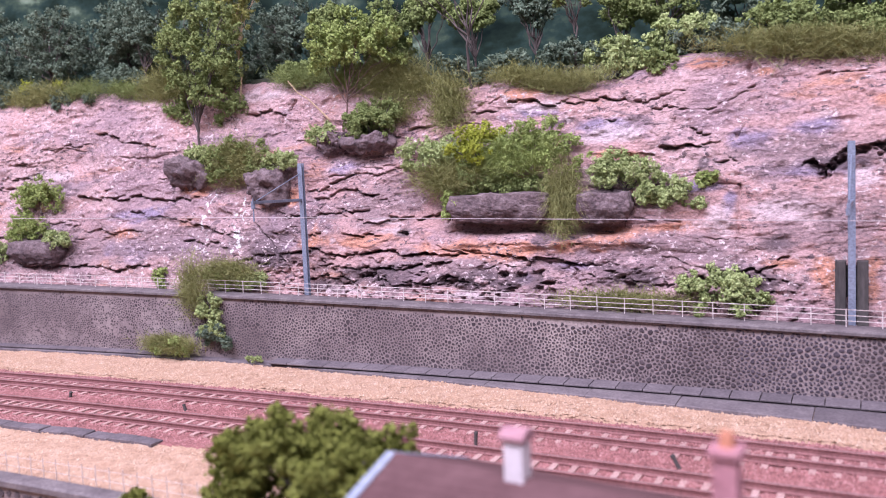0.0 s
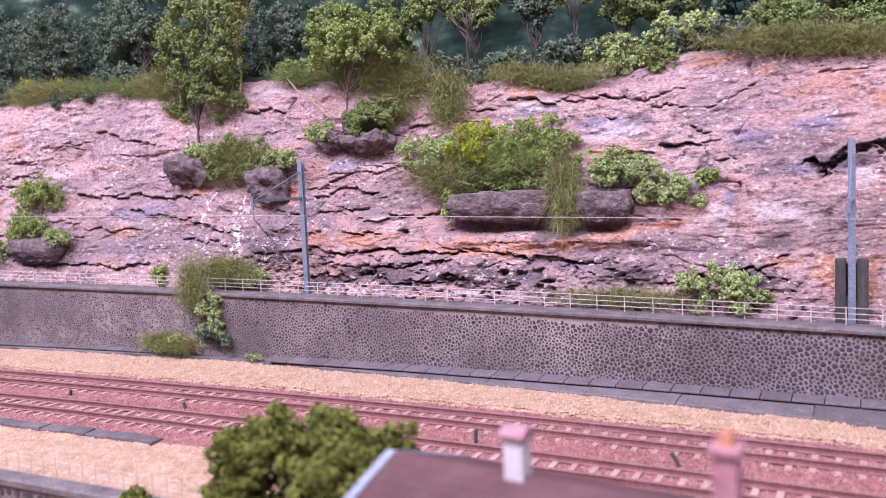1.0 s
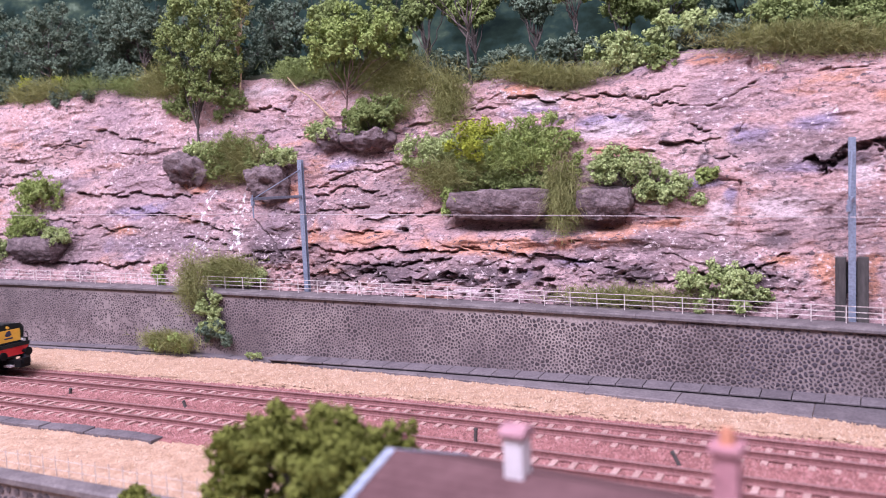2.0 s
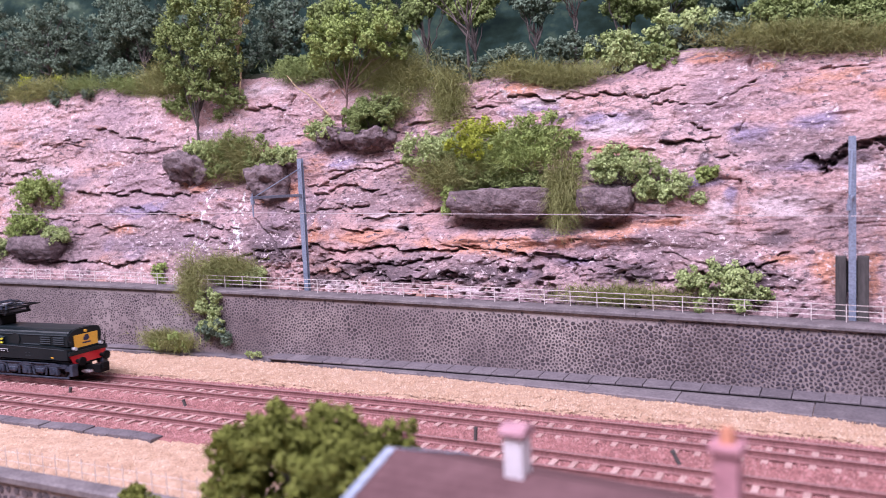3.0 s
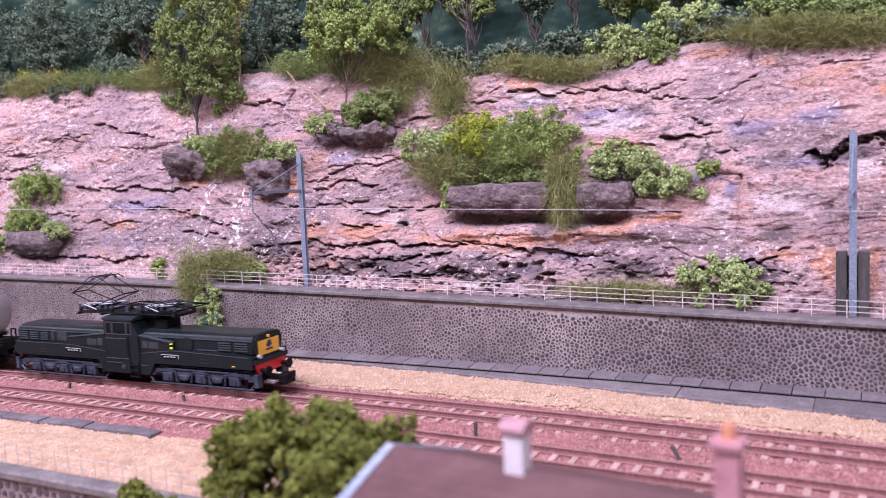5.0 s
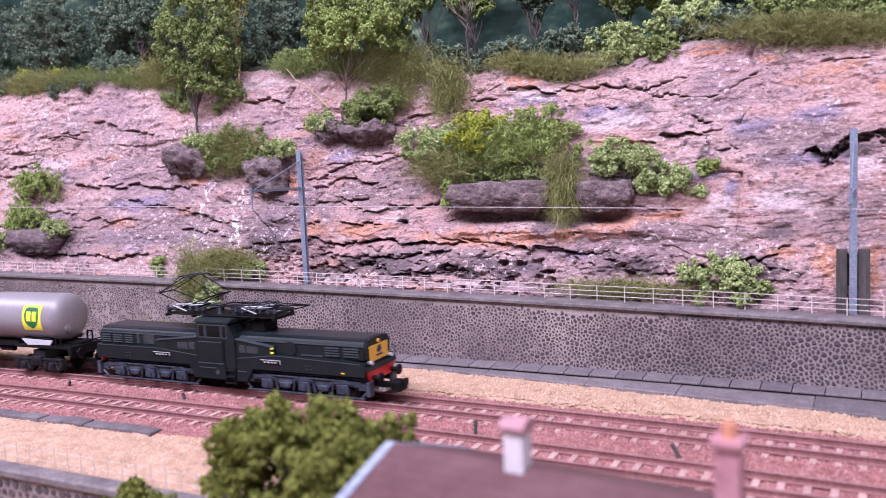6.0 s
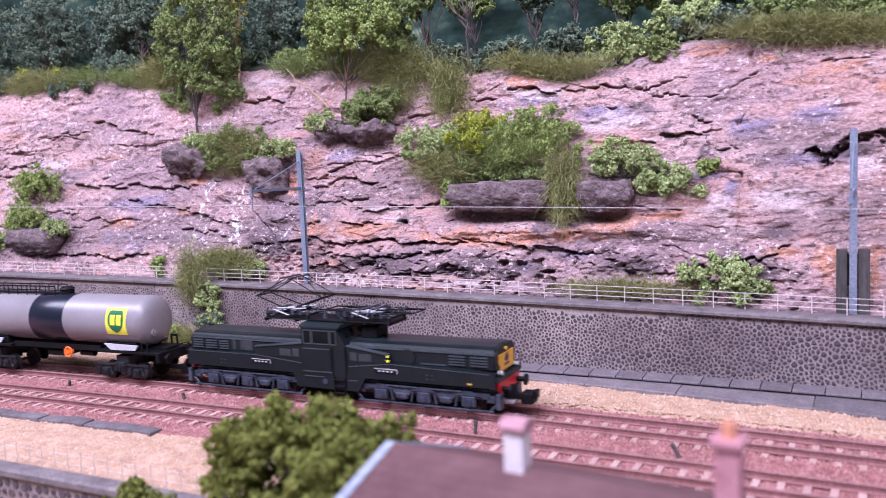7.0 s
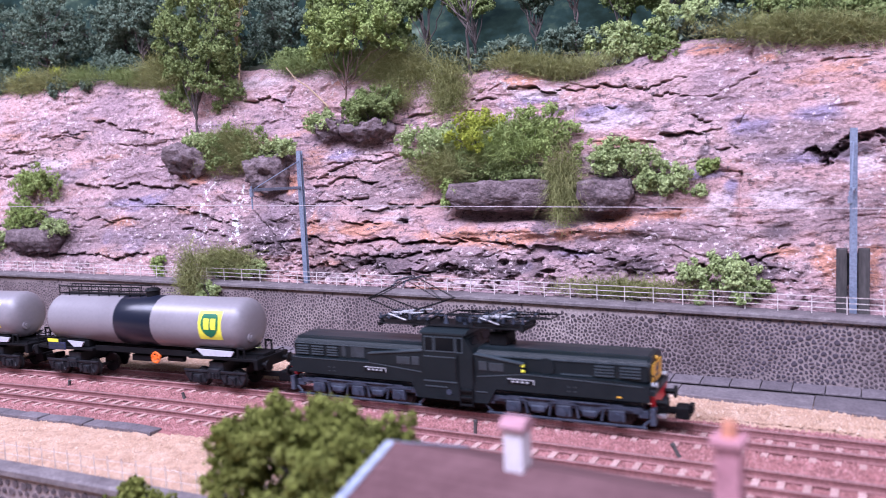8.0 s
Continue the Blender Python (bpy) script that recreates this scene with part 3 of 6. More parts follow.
def cliff_relief(S, Z):
    """How far the rock stands out (towards the track) at s, z."""
    wx = S + 9 * fbm(S / 28, Z / 22, 17)
    wz = Z + 5 * fbm(S / 40, Z / 26, 18)
    d = 3.6 * fbm(wx / 46, wz / 26, 11) + 1.0 * fbm(wx / 17, wz / 9, 12) + .5 * fbm(S / 5, Z / 3.4, 13) + .34 * fbm(S / 1.7, Z / 1.3, 14, 3)
    # creased facets and thin laminae
    d = d + 1.1 * (1 - 2.2 * np.abs(fbm(wx / 21, wz / 10, 27, 3))) + .5 * (1 - 2.2 * np.abs(fbm(wx / 7, wz / 3.5, 28, 2)))
    d = d + .10 * fbm(S / 14, wz / .8, 29, 2) * (.4 + 2.2 * np.clip((54 - Z) / 6, 0, 1) * np.clip((Z - 38) / 4, 0, 1))
    c = np.floor(vnoise(wx / 13, wz / 7, 19) * 6) / 6
    d = d + .5 * c
    w = wz + 1.6 * fbm(S / 12, Z / 14, 16) - .035 * S
    u = w / 9.0 + .8 * vnoise(S / 45, np.floor(w / 9.0) * 7.3, 20)
    k = np.floor(u)
    on = np.clip((vnoise(S / 13 + k * 13.7, k * 3.1, 21) - .45) * 5, 0, 1)
    d = d + .6 * on * ((u - k) ** 1.6 - .45)
    d = add_cracks(d, S[:, 0], Z)
    # the crumbling, pitted foot of the cliff
    foot = np.clip((40 - .03 * S - Z) / 6, 0, 1) * np.clip((S + 140) / 30, 0, 1) * np.clip((100 - S) / 20, 0, 1)
    pit = np.clip(vnoise(S / 1.9 + 1.5 * fbm(S / 3, Z / 3, 53), Z / 1.4 + fbm(S / 2, Z / 2, 54), 51) - .72, 0, .12) * 20
    d = d + foot * (.8 * fbm(S / 6, Z / 5, 52, 4) + 1.0 * fbm(S / 1.6, Z / 1.3, 55, 3) - pit)
    # the dark cleft behind the mast: a ragged lip with a hollow under it
    lip = 67.5 + (S - 89) * .37 + 2.4 * fbm(S / 6, S * 0, 61) + 2.2 * fbm(S / 2.0, Z / 3, 62, 3)
    tall = np.interp(S, [88, 92, 99, 103, 110, 128], [.5, 2.8, 5.5, 5.0, 4.0, 3.0]) * (1 + .9 * fbm(S / 2.2, Z / 3, 66))
    under = lip - Z
    d = d - (3.4 + 6 * fbm(S / 1.8, Z / 1.3, 64)) * np.clip(under / .35, 0, 1) * np.clip((tall - under) / 1.4, 0, 1) * np.clip((S - 88) / 2, 0, 1)
    d = d + 1.4 * np.exp(-np.abs(under) / 3) * (under < 0) * np.clip((S - 88) / 3, 0, 1)
    # small holes
    for s0, z0, rs, rz in ((-29, 31.5, 4, 1.6), (-8, 33.5, 1.6, 1.3), (-51, 49, 2.4, 1.0), (-64, 33, 3, 1.2), (10, 31, 3, 1.0)):
        rr = ((S - s0) / rs) ** 2 + ((Z - z0) / rz) ** 2 + 1.6 * fbm(S / 1.5, Z / 1.1, 67)
        d = d - 5 * np.clip(1.2 - rr, 0, 1)
    # hollow below the long planted ledge
    d = d - 4.5 * np.exp(-((Z - 51.0 + .03 * S) / 2.6) ** 2) * np.clip((S + 28) / 4, 0, 1) * np.clip((38 - S) / 4, 0, 1)
    d = d + 2.0 * np.exp(-((Z - 45.5) / 2.2) ** 2) * np.clip((S + 40) / 14, 0, 1) * np.clip((50 - S) / 10, 0, 1)
    # scored upright groove
    d = d - 1.3 * np.exp(-((S - 71 - .02 * (Z - 50)) / .45) ** 2) * ((Z > 38) & (Z < 63))
    d = d - 1.0 * np.exp(-((Z - 63 + .1 * (S - 71)) / .4) ** 2) * ((S > 64) & (S < 71.5))
    return d


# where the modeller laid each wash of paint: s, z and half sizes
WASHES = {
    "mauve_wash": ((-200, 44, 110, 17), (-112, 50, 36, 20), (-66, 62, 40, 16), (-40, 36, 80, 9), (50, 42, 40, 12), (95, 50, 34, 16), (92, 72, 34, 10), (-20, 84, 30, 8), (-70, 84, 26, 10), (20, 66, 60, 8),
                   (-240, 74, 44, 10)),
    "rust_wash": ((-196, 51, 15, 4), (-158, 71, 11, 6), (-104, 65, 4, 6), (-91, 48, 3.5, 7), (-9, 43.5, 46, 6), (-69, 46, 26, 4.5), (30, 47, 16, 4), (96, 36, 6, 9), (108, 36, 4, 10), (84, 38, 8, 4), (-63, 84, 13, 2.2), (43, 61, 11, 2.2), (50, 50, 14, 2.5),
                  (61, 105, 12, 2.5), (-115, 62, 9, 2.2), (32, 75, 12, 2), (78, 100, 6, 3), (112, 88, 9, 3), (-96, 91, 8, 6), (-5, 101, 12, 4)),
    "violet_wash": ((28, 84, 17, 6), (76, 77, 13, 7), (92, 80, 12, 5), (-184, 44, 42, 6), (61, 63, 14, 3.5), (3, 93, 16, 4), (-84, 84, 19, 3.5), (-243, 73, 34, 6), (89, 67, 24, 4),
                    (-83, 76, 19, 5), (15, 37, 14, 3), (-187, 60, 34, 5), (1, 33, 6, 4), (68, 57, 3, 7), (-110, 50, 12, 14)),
    # dark patches, many of them over the holes, the cleft and the pitted foot
    "dark_wash": ((-51, 49, 5, 2.2), (-29, 32, 6, 3), (60, 71, 2.5, 2.5), (-60, 32, 28, 6.5), (-112, 42, 16, 10), (11, 89, 11, 3), (-15, 31.5, 38, 6.5), (38, 33, 24, 5), (100, 69, 12, 4),
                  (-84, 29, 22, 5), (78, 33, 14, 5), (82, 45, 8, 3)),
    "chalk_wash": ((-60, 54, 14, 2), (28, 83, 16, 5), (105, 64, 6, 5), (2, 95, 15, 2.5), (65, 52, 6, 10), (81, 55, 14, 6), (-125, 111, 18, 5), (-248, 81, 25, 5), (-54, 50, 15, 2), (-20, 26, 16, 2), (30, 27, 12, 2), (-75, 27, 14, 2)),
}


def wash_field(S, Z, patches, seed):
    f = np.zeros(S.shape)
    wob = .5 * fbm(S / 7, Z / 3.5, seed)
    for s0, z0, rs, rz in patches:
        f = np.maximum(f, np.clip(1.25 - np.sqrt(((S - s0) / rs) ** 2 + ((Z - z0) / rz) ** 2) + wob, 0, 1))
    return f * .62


def face_offset(z):
    return 62 + (z - 26) * .30


def build_cliff():
    ss = np.concatenate([np.arange(-620, -300, 4.0), np.arange(-300, 132, .46), np.arange(132, 300.1, 4.0)])
    u = np.linspace(0, 1, 400)
    S, U = np.meshgrid(ss, u, indexing="ij")
    z0 = 19.5 + np.vectorize(wall_lift)(S)
    top = edge_height(S) + 1.2 * fbm(S / 9, S * 0, 71)
    Z = z0 + (top - z0) * U
    fade = np.clip((1 - U) * 14, .15, 1)
    O = face_offset(Z) - cliff_relief(S, Z) * fade + np.clip(U - .965, 0, 1) * 90
    # the hill above runs on to the backdrop
    back = np.array([1.5, 4, 9, 16, 26, 40, 60, 90, 115])
    OB = O[:, -1:] + back[None, :]
    ZB = top[:, -1:] + np.array([.6, 1.4, 2.6, 4.0, 6.0, 9.0, 12.5, 17, 20])[None, :] + .9 * fbm(S[:, :1] / 7, OB / 7, 72)
    # and the footway in front runs up to the wall
    fo = np.array([55.5, 58.5])
    OF = np.broadcast_to(fo, (len(ss), 2))
    ZF = np.vectorize(wall_lift)(S[:, :1]) + np.array([21.9, 21.1])[None, :]
    v = W(S[:, :1], np.concatenate([OF, O, OB], 1), np.concatenate([ZF, Z, ZB], 1))
    k = v.shape[1]
    i, j = np.meshgrid(np.arange(len(ss) - 1), np.arange(k - 1), indexing="ij")
    f = np.stack([i * k + j, (i + 1) * k + j, (i + 1) * k + j + 1, i * k + j + 1], -1).reshape(-1, 4)
    ob = link_mesh("cliff", v.reshape(-1, 3), f, M_cliff)
    ob.data.materials.append(M_humus)
    ob.data.polygons.foreach_set("material_index", np.broadcast_to(np.arange(k - 1) > 401, (len(ss) - 1, k - 1)).astype(np.int32).ravel())
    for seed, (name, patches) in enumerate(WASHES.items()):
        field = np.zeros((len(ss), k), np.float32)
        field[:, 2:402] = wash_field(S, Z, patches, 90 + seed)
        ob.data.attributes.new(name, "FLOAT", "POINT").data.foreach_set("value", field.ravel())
    return tagged(ob, "weathered pink and violet sandstone cliff with dark cracks", "cliff", kind="structure")


build_cliff()


M_rubble = material("pale_rubble", [(.18, .13, .14), (.38, .28, .28), (.62, .54, .53)], 300, .9, .3, 1500, random_per="island")
scatter("rubble", 2600, -300, 150, 56.5, 62.5, lambda s, o: 21.7 - .0238 * s + (o - 57) * .10, .25, 1.0, M_rubble, "broken stone rubble along the foot of the cliff")


# ---- backdrop and room ----
def build_backdrop():
    m = bpy.data.materials.new("painted_backdrop")
    m.use_nodes = True
    n, l = m.node_tree.nodes, m.node_tree.links
    p = n["Principled BSDF"]
    p.inputs["Roughness"].default_value = .9
    p.inputs["Specular IOR Level"].default_value = .05
    co = n.new("ShaderNodeTexCoord")
    t = n.new("ShaderNodeTexNoise")
    t.inputs["Scale"].default_value, t.inputs["Detail"].default_value, t.inputs["Roughness"].default_value = 38, 8, .62
    mp = n.new("ShaderNodeMapping")
    mp.inputs["Scale"].default_value = (1, 1, 1.8)
    l.new(co.outputs["Object"], mp.inputs["Vector"])
    l.new(mp.outputs[0], t.inputs["Vector"])
    r = n.new("ShaderNodeValToRGB")
    for i, (at, c) in enumerate(((.30, (.004, .009, .008)), (.43, (.012, .022, .016)), (.52, (.020, .038, .032)), (.60, (.045, .068, .046)), (.72, (.20, .26, .18)))):
        el = r.color_ramp.elements[i] if i < 2 else r.color_ramp.elements.new(at)
        el.position, el.color = at, (*c, 1)
    l.new(t.outputs["Fac"], r.inputs["Fac"])
    l.new(r.outputs["Color"], p.inputs["Base Color"])
    ob = sweep("backdrop", [(196, 60), (196, 330), (200, 330), (200, 60)], S0, S1, 20, m)
    tagged(ob, "dark green painted woodland backdrop panel behind the hill", "backdrop", kind="structure")


build_backdrop()
M_board = material("layout_fascia", [(.05, .05, .05), (.08, .08, .08)], 20, .6, .1, 300)


def slab_box(name, x0, x1, y0, y1, z0, z1, mat, label, category, kind="structure"):
    bm = bmesh.new()
    box(bm, x0, x1, y0, y1, z0, z1)
    return tagged(part(name, bm, mat), label, category, kind=kind)


slab_box("baseboard", -660, 330, -470, 215, -75, -58, M_board, "dark layout baseboard under the scenery", "baseboard")


# ---- fence on the wall ----
def build_fences():
    base = lambda s: 23.35 + wall_lift(s)
    spans = [(-333.0, -237.5), (-236.0, -63.8), (-62.2, 165.0)]
    for a, b in spans:
        f = thing("railing", "weathered white metal railing on the wall coping", "railing", group="railings along the footway")
        for h in (5.0, 3.3, 1.7):
            sweep("rail", [(54.36, h - .10), (54.36, h + .10), (54.54, h + .10), (54.54, h - .10)], a, b, 6, M_fence, f, top=base)
        n = max(2, int((b - a) / 9.0))
        for i in range(n + 1):
            q = a + (b - a) * i / n
            bm = bmesh.new()
            box(bm, -.14, .14, -.14, .14, -1.5, 5.2, .03)
            ob = part("post", bm, M_fence, f)
            ob.matrix_world = on_track(q, 54.45, base(q))


build_fences()


# ---- catenary ----
def build_mast(s, o, z, height, lean=0.0, arm=None, arm_z=0.0):
    m = thing("catenary_mast", "blue-grey steel catenary mast behind the wall", "mast", on_track(s, o, z) @ pose(0, 0, 0, 0, lean, 0), group="catenary masts")
    bm = bmesh.new()
    box(bm, -1.0, 1.0, -.85, -.55, 0, height)
    box(bm, -1.0, 1.0, .55, .85, 0, height)
    box(bm, -.25, .25, -.56, .56, 0, height)
    part("pole", bm, M_mast, m)
    bm = bmesh.new()
    box(bm, -1.6, 1.6, -1.6, 1.6, -3, .8, .2)
    part("foot", bm, M_mast, m)
    bm = bmesh.new()
    box(bm, -.5, .5, -arm, -.5, arm_z - .55, arm_z + .55, .1)
    part("bracket_arm", bm, M_mast, m)
    bm = bmesh.new()
    rod(bm, (0, -arm + 1, arm_z), (0, -.6, height - 4), .22)
    part("stay", bm, M_mast, m)
    bm = bmesh.new()
    rod(bm, (0, -arm + .6, arm_z - 7), (0, -arm + .6, arm_z + 1.6), .3)
    rod(bm, (0, -arm + .6, arm_z - 2.4), (0, -arm + .6, arm_z - .6), .75, 8)
    part("insulator", bm, M_mast, m)
    return m


build_mast(-90.4, 60.0, 22.4, 56.2, 0, 32.0, 41.5)
build_mast(102.8, 60.0, 17.0, 57.6, 0, 32.0, 40.0)


def build_wire():
    w = thing("contact_wire", "thin copper contact wire slung over the track", "wire")
    ks = np.array([-620, -284.0, -90.4, 102.8, 300])
    kz = np.array([69.5, 62.7, 58.4, 53.2, 48.5])
    for a, b in zip(ks[:-1], ks[1:]):
        bm = bmesh.new()
        za, zb = np.interp([a, b], ks, kz)
        rod(bm, W(a, 28.6, za), W(b, 28.6, zb), .11, 6)
        part("span", bm, M_wire, w)


build_wire()


# ---- rock ledges on the cliff ----
def build_boulder(s, z, wide, high, deep, seed, round_x=.35, stick=2.0):
    bm = bmesh.new()
    bmesh.ops.create_cube(bm, size=2)
    bmesh.ops.subdivide_edges(bm, edges=list(bm.edges), cuts=24, use_grid_fill=True)
    r = np.random.default_rng(seed)
    off = Vector(r.uniform(-50, 50, 3))
    for v in bm.verts:
        c = v.co.lerp(v.co.normalized() * 1.25, .22 if wide > 18.4 and 10 < high < 11 else .30)
        p = Vector((c.x * wide / 2, c.y * deep / 2, c.z * high / 2))
        q = p * .16 + off
        d = noise.fractal(q, 1.0, 2.0, 4) * (1.1 if wide > 18.4 and 9 < high < 11.2 else 3.2) + noise.fractal(q * 5, .9, 2.0, 3) * .5 + noise.fractal(q * 16, .8, 2.0, 2) * .16
        p += c.normalized() * d
        if p.z < 0:
            p.x *= 1 - (.22 if wide < 19 else .14) * min(1, -p.z / high * 2)
            p.y += 2.0 * min(1, -p.z / high * 2)
        v.co = p
    ob = part("rock_ledge", bm, M_boulder, None, "", True)
    small = wide < 19 and high > 11
    ob.matrix_world = on_track(s, face_offset(z) - stick, z, 0) @ pose(0, 0, 0, 0, (16 if seed % 2 == 0 else -12) if small else 0, 20 if small else 0)
    return tagged(ob, "dark brown porous rock ledge jutting from the cliff", "rock", group="rock ledges")


for k, a in enumerate(((-158.6, 77.0, 18.5, 11.5, 15), (-114.6, 70.0, 17.5, 14, 15), (-85.8, 87.2, 11.5, 7.2, 12), (-68.5, 85.3, 20, 6.5, 13),
                       (-8.8, 57.8, 40, 10.5, 15), (29.0, 57.0, 18.5, 10.6, 15), (-244.0, 43.5, 30, 11, 15))):
    build_boulder(*a, seed=100 + k)


# ---- dark cable duct behind the mast ----
def build_duct():
    d = thing("cable_duct", "dark timber-lined cable duct set against the cliff", "cable duct", on_track(102.7, 61.5, 16.5))
    for x0, x1 in ((-4.4, -1.5), (1.3, 4.4)):
        bm = bmesh.new()
        box(bm, x0, x1, -1.6, 1.6, 0, 23, .2)
        part("side_board", bm, M_duct, d)
    bm = bmesh.new()
    box(bm, -1.6, 1.4, .6, 1.5, 0, 21.5)
    part("back_board", bm, M_duct, d)


M_duct = material("dark_weathered_board", [(.03, .027, .027), (.055, .048, .046), (.09, .08, .075)], 150, .8, .4, 1200, stretch=(1, 1, .2))
build_duct()


# ---- plants ----
def leaves(at, size, out=None):
    """Crumbs of foam foliage at the points given, turned roughly outwards from their clump; returns verts and faces."""
    n = len(at)
    h = rng.normal(size=(n, 3))
    if out is not None:
        h = h * .5 + out
    h /= np.linalg.norm(h, axis=1)[:, None]
    d = np.cross(h, rng.normal(size=(n, 3)))
    d /= np.linalg.norm(d, axis=1)[:, None]
    e = np.cross(h, d)
    s = (size * rng.uniform(.5, 1.5, n))[:, None]
    v = np.stack([at + d * s, at - d * s * .6 + e * s * .8 - h * s * .2, at - d * s * .5 - e * s * .85], 1)
    return v.reshape(-1, 3), np.arange(3 * n).reshape(n, 3)


def puff_points(centres, radii, n):
    """Points on the small lumps that cover uneven clumps, and the way out from each lump."""
    radii = np.asarray(radii, float)
    per = 17
    d = rng.normal(size=(len(centres), per, 3))
    d /= np.linalg.norm(d, axis=2)[:, :, None]
    far = rng.uniform(.45, 1.1, (len(centres), per, 1)) * radii[:, None, None]
    lump = (np.asarray(centres)[:, None, :] + d * far).reshape(-1, 3)
    lr = (rng.uniform(.16, .36, (len(centres), per)) * radii[:, None]).ravel()
    pick = rng.choice(len(lump), n, p=lr ** 2 / (lr ** 2).sum())
    e = rng.normal(size=(n, 3))
    e /= np.linalg.norm(e, axis=1)[:, None]
    r = lr[pick] * np.where(rng.random(n) < .16, rng.uniform(1.0, 2.3, n), .5 + .6 * rng.random(n) ** .5)
    way = e + .35 * d.reshape(-1, 3)[pick]
    return lump[pick] + e * r[:, None], way / np.linalg.norm(way, axis=1)[:, None]


def foliage(centres, radii, n, size):
    at, way = puff_points(centres, radii, n)
    return leaves(at, size, way)


def cluster(centre, rx, ry, rz, n, r0, r1, low=-.2):
    """Centres and radii of n clumps inside an ellipsoid, thicker near its skin."""
    d = rng.normal(size=(n, 3))
    d /= np.linalg.norm(d, axis=1)[:, None]
    d[:, 2] = np.where(d[:, 2] < low, -d[:, 2] * .6, d[:, 2])
    r = rng.uniform(.25, 1.12, n) ** .7
    return np.asarray(centre) + d * r[:, None] * np.array([rx, ry, rz]), rng.uniform(r0, r1, n)


def bush(s, z, rx, rz, mat, count, name="bush", label="", out=3.0, o=None, size=.34, clump=(1.1, 2.7), ry=None, twigs=0, category="bush", n=None):
    """A low clump of foliage with its twigs."""
    oo = face_offset(z) - out if o is None else o
    at = W(s, oo, z)
    t = thing(name, label, category, Matrix.Translation(Vector(at) * MM), group="plants on the cliff")
    n = n or max(9, int(rx * rz * .62))
    count = int(count * 3.6)
    c, r = cluster((0, 0, 0), rx, ry if ry is not None else min(rx, rz) * .75, rz, n, *clump, low=-.7)
    v, f = foliage(c, r, count, size)
    link_mesh("foliage", v, f, mat, t)
    bm = bmesh.new()
    for k in range(max(4, twigs)):
        q = c[k % len(c)]
        a = Vector((rng.uniform(-1, 1), 1.5, -rz * .7))
        b = Vector(q) * rng.uniform(.9, 1.3)
        rod(bm, a, (a + b) / 2 + Vector(rng.normal(size=3)) * .6, .28, 5, .2)
        rod(bm, (a + b) / 2, b, .2, 5, .1)
    part("stem", bm, M_twig if twigs else M_bark, t)
    return t


def grass_tuft(s, z, rx, rz, blades, length, label="", out=1.5, o=None, droop=.6, ry=3.0, mat=None):
    """Fine dry grass: curved blades in three joints."""
    oo = face_offset(z) - out if o is None else o
    at = W(s, oo, z)
    n = int(blades * 1.7)
    base = np.stack([rng.normal(0, rx * .5, n), rng.uniform(-ry, ry, n), rng.normal(0, rz * .45, n)], -1)
    if "cliff edge" in label:
        base[:, 2] += edge_height(s + base[:, 0]) - z + 1.0
    d = rng.normal(size=(n, 3)) * np.array([.75, .6, .5]) + np.array([0, -.35, .7])
    d /= np.linalg.norm(d, axis=1)[:, None]
    ln = length * rng.uniform(.5, 1.2, n)
    side = np.cross(d, rng.normal(size=(n, 3)))
    side /= np.linalg.norm(side, axis=1)[:, None]
    side *= rng.uniform(.05, .09, n)[:, None]
    p1 = base + d * (ln * .5)[:, None]
    d2 = d + np.array([0, -.1, -droop]) * rng.uniform(.3, 1.4, n)[:, None]
    p2 = p1 + d2 * (ln * .5)[:, None]
    v = np.stack([base - side, base + side, p1 - side * .8, p1 + side * .8, p2], 1).reshape(-1, 3)
    k = 5 * np.arange(n)[:, None]
    f = np.concatenate([np.concatenate([k, k + 1, k + 3], 1), np.concatenate([k, k + 3, k + 2], 1), np.concatenate([k + 2, k + 3, k + 4], 1)])
    ob = link_mesh("grass_tuft", v, f, mat or M_grass)
    ob.matrix_world = Matrix.Translation(Vector(at) * MM)
    return tagged(ob, label or "tangled olive dry grass on the cliff", "grass", kind="stuff")


def branch(bm, a, b, r, n=4, wob=.08):
    """A bent, tapering limb; returns its end."""
    a, b = Vector(a), Vector(b)
    ln = (b - a).length
    last = a
    for i in range(n):
        u = (i + 1) / n
        p = a.lerp(b, u) + (Vector(rng.normal(size=3)) * ln * wob * (1 if i < n - 1 else 0))
        rod(bm, last, p, r * (1 - .6 * i / n), 6, r * (1 - .6 * (i + 1) / n))
        last = p
    return last


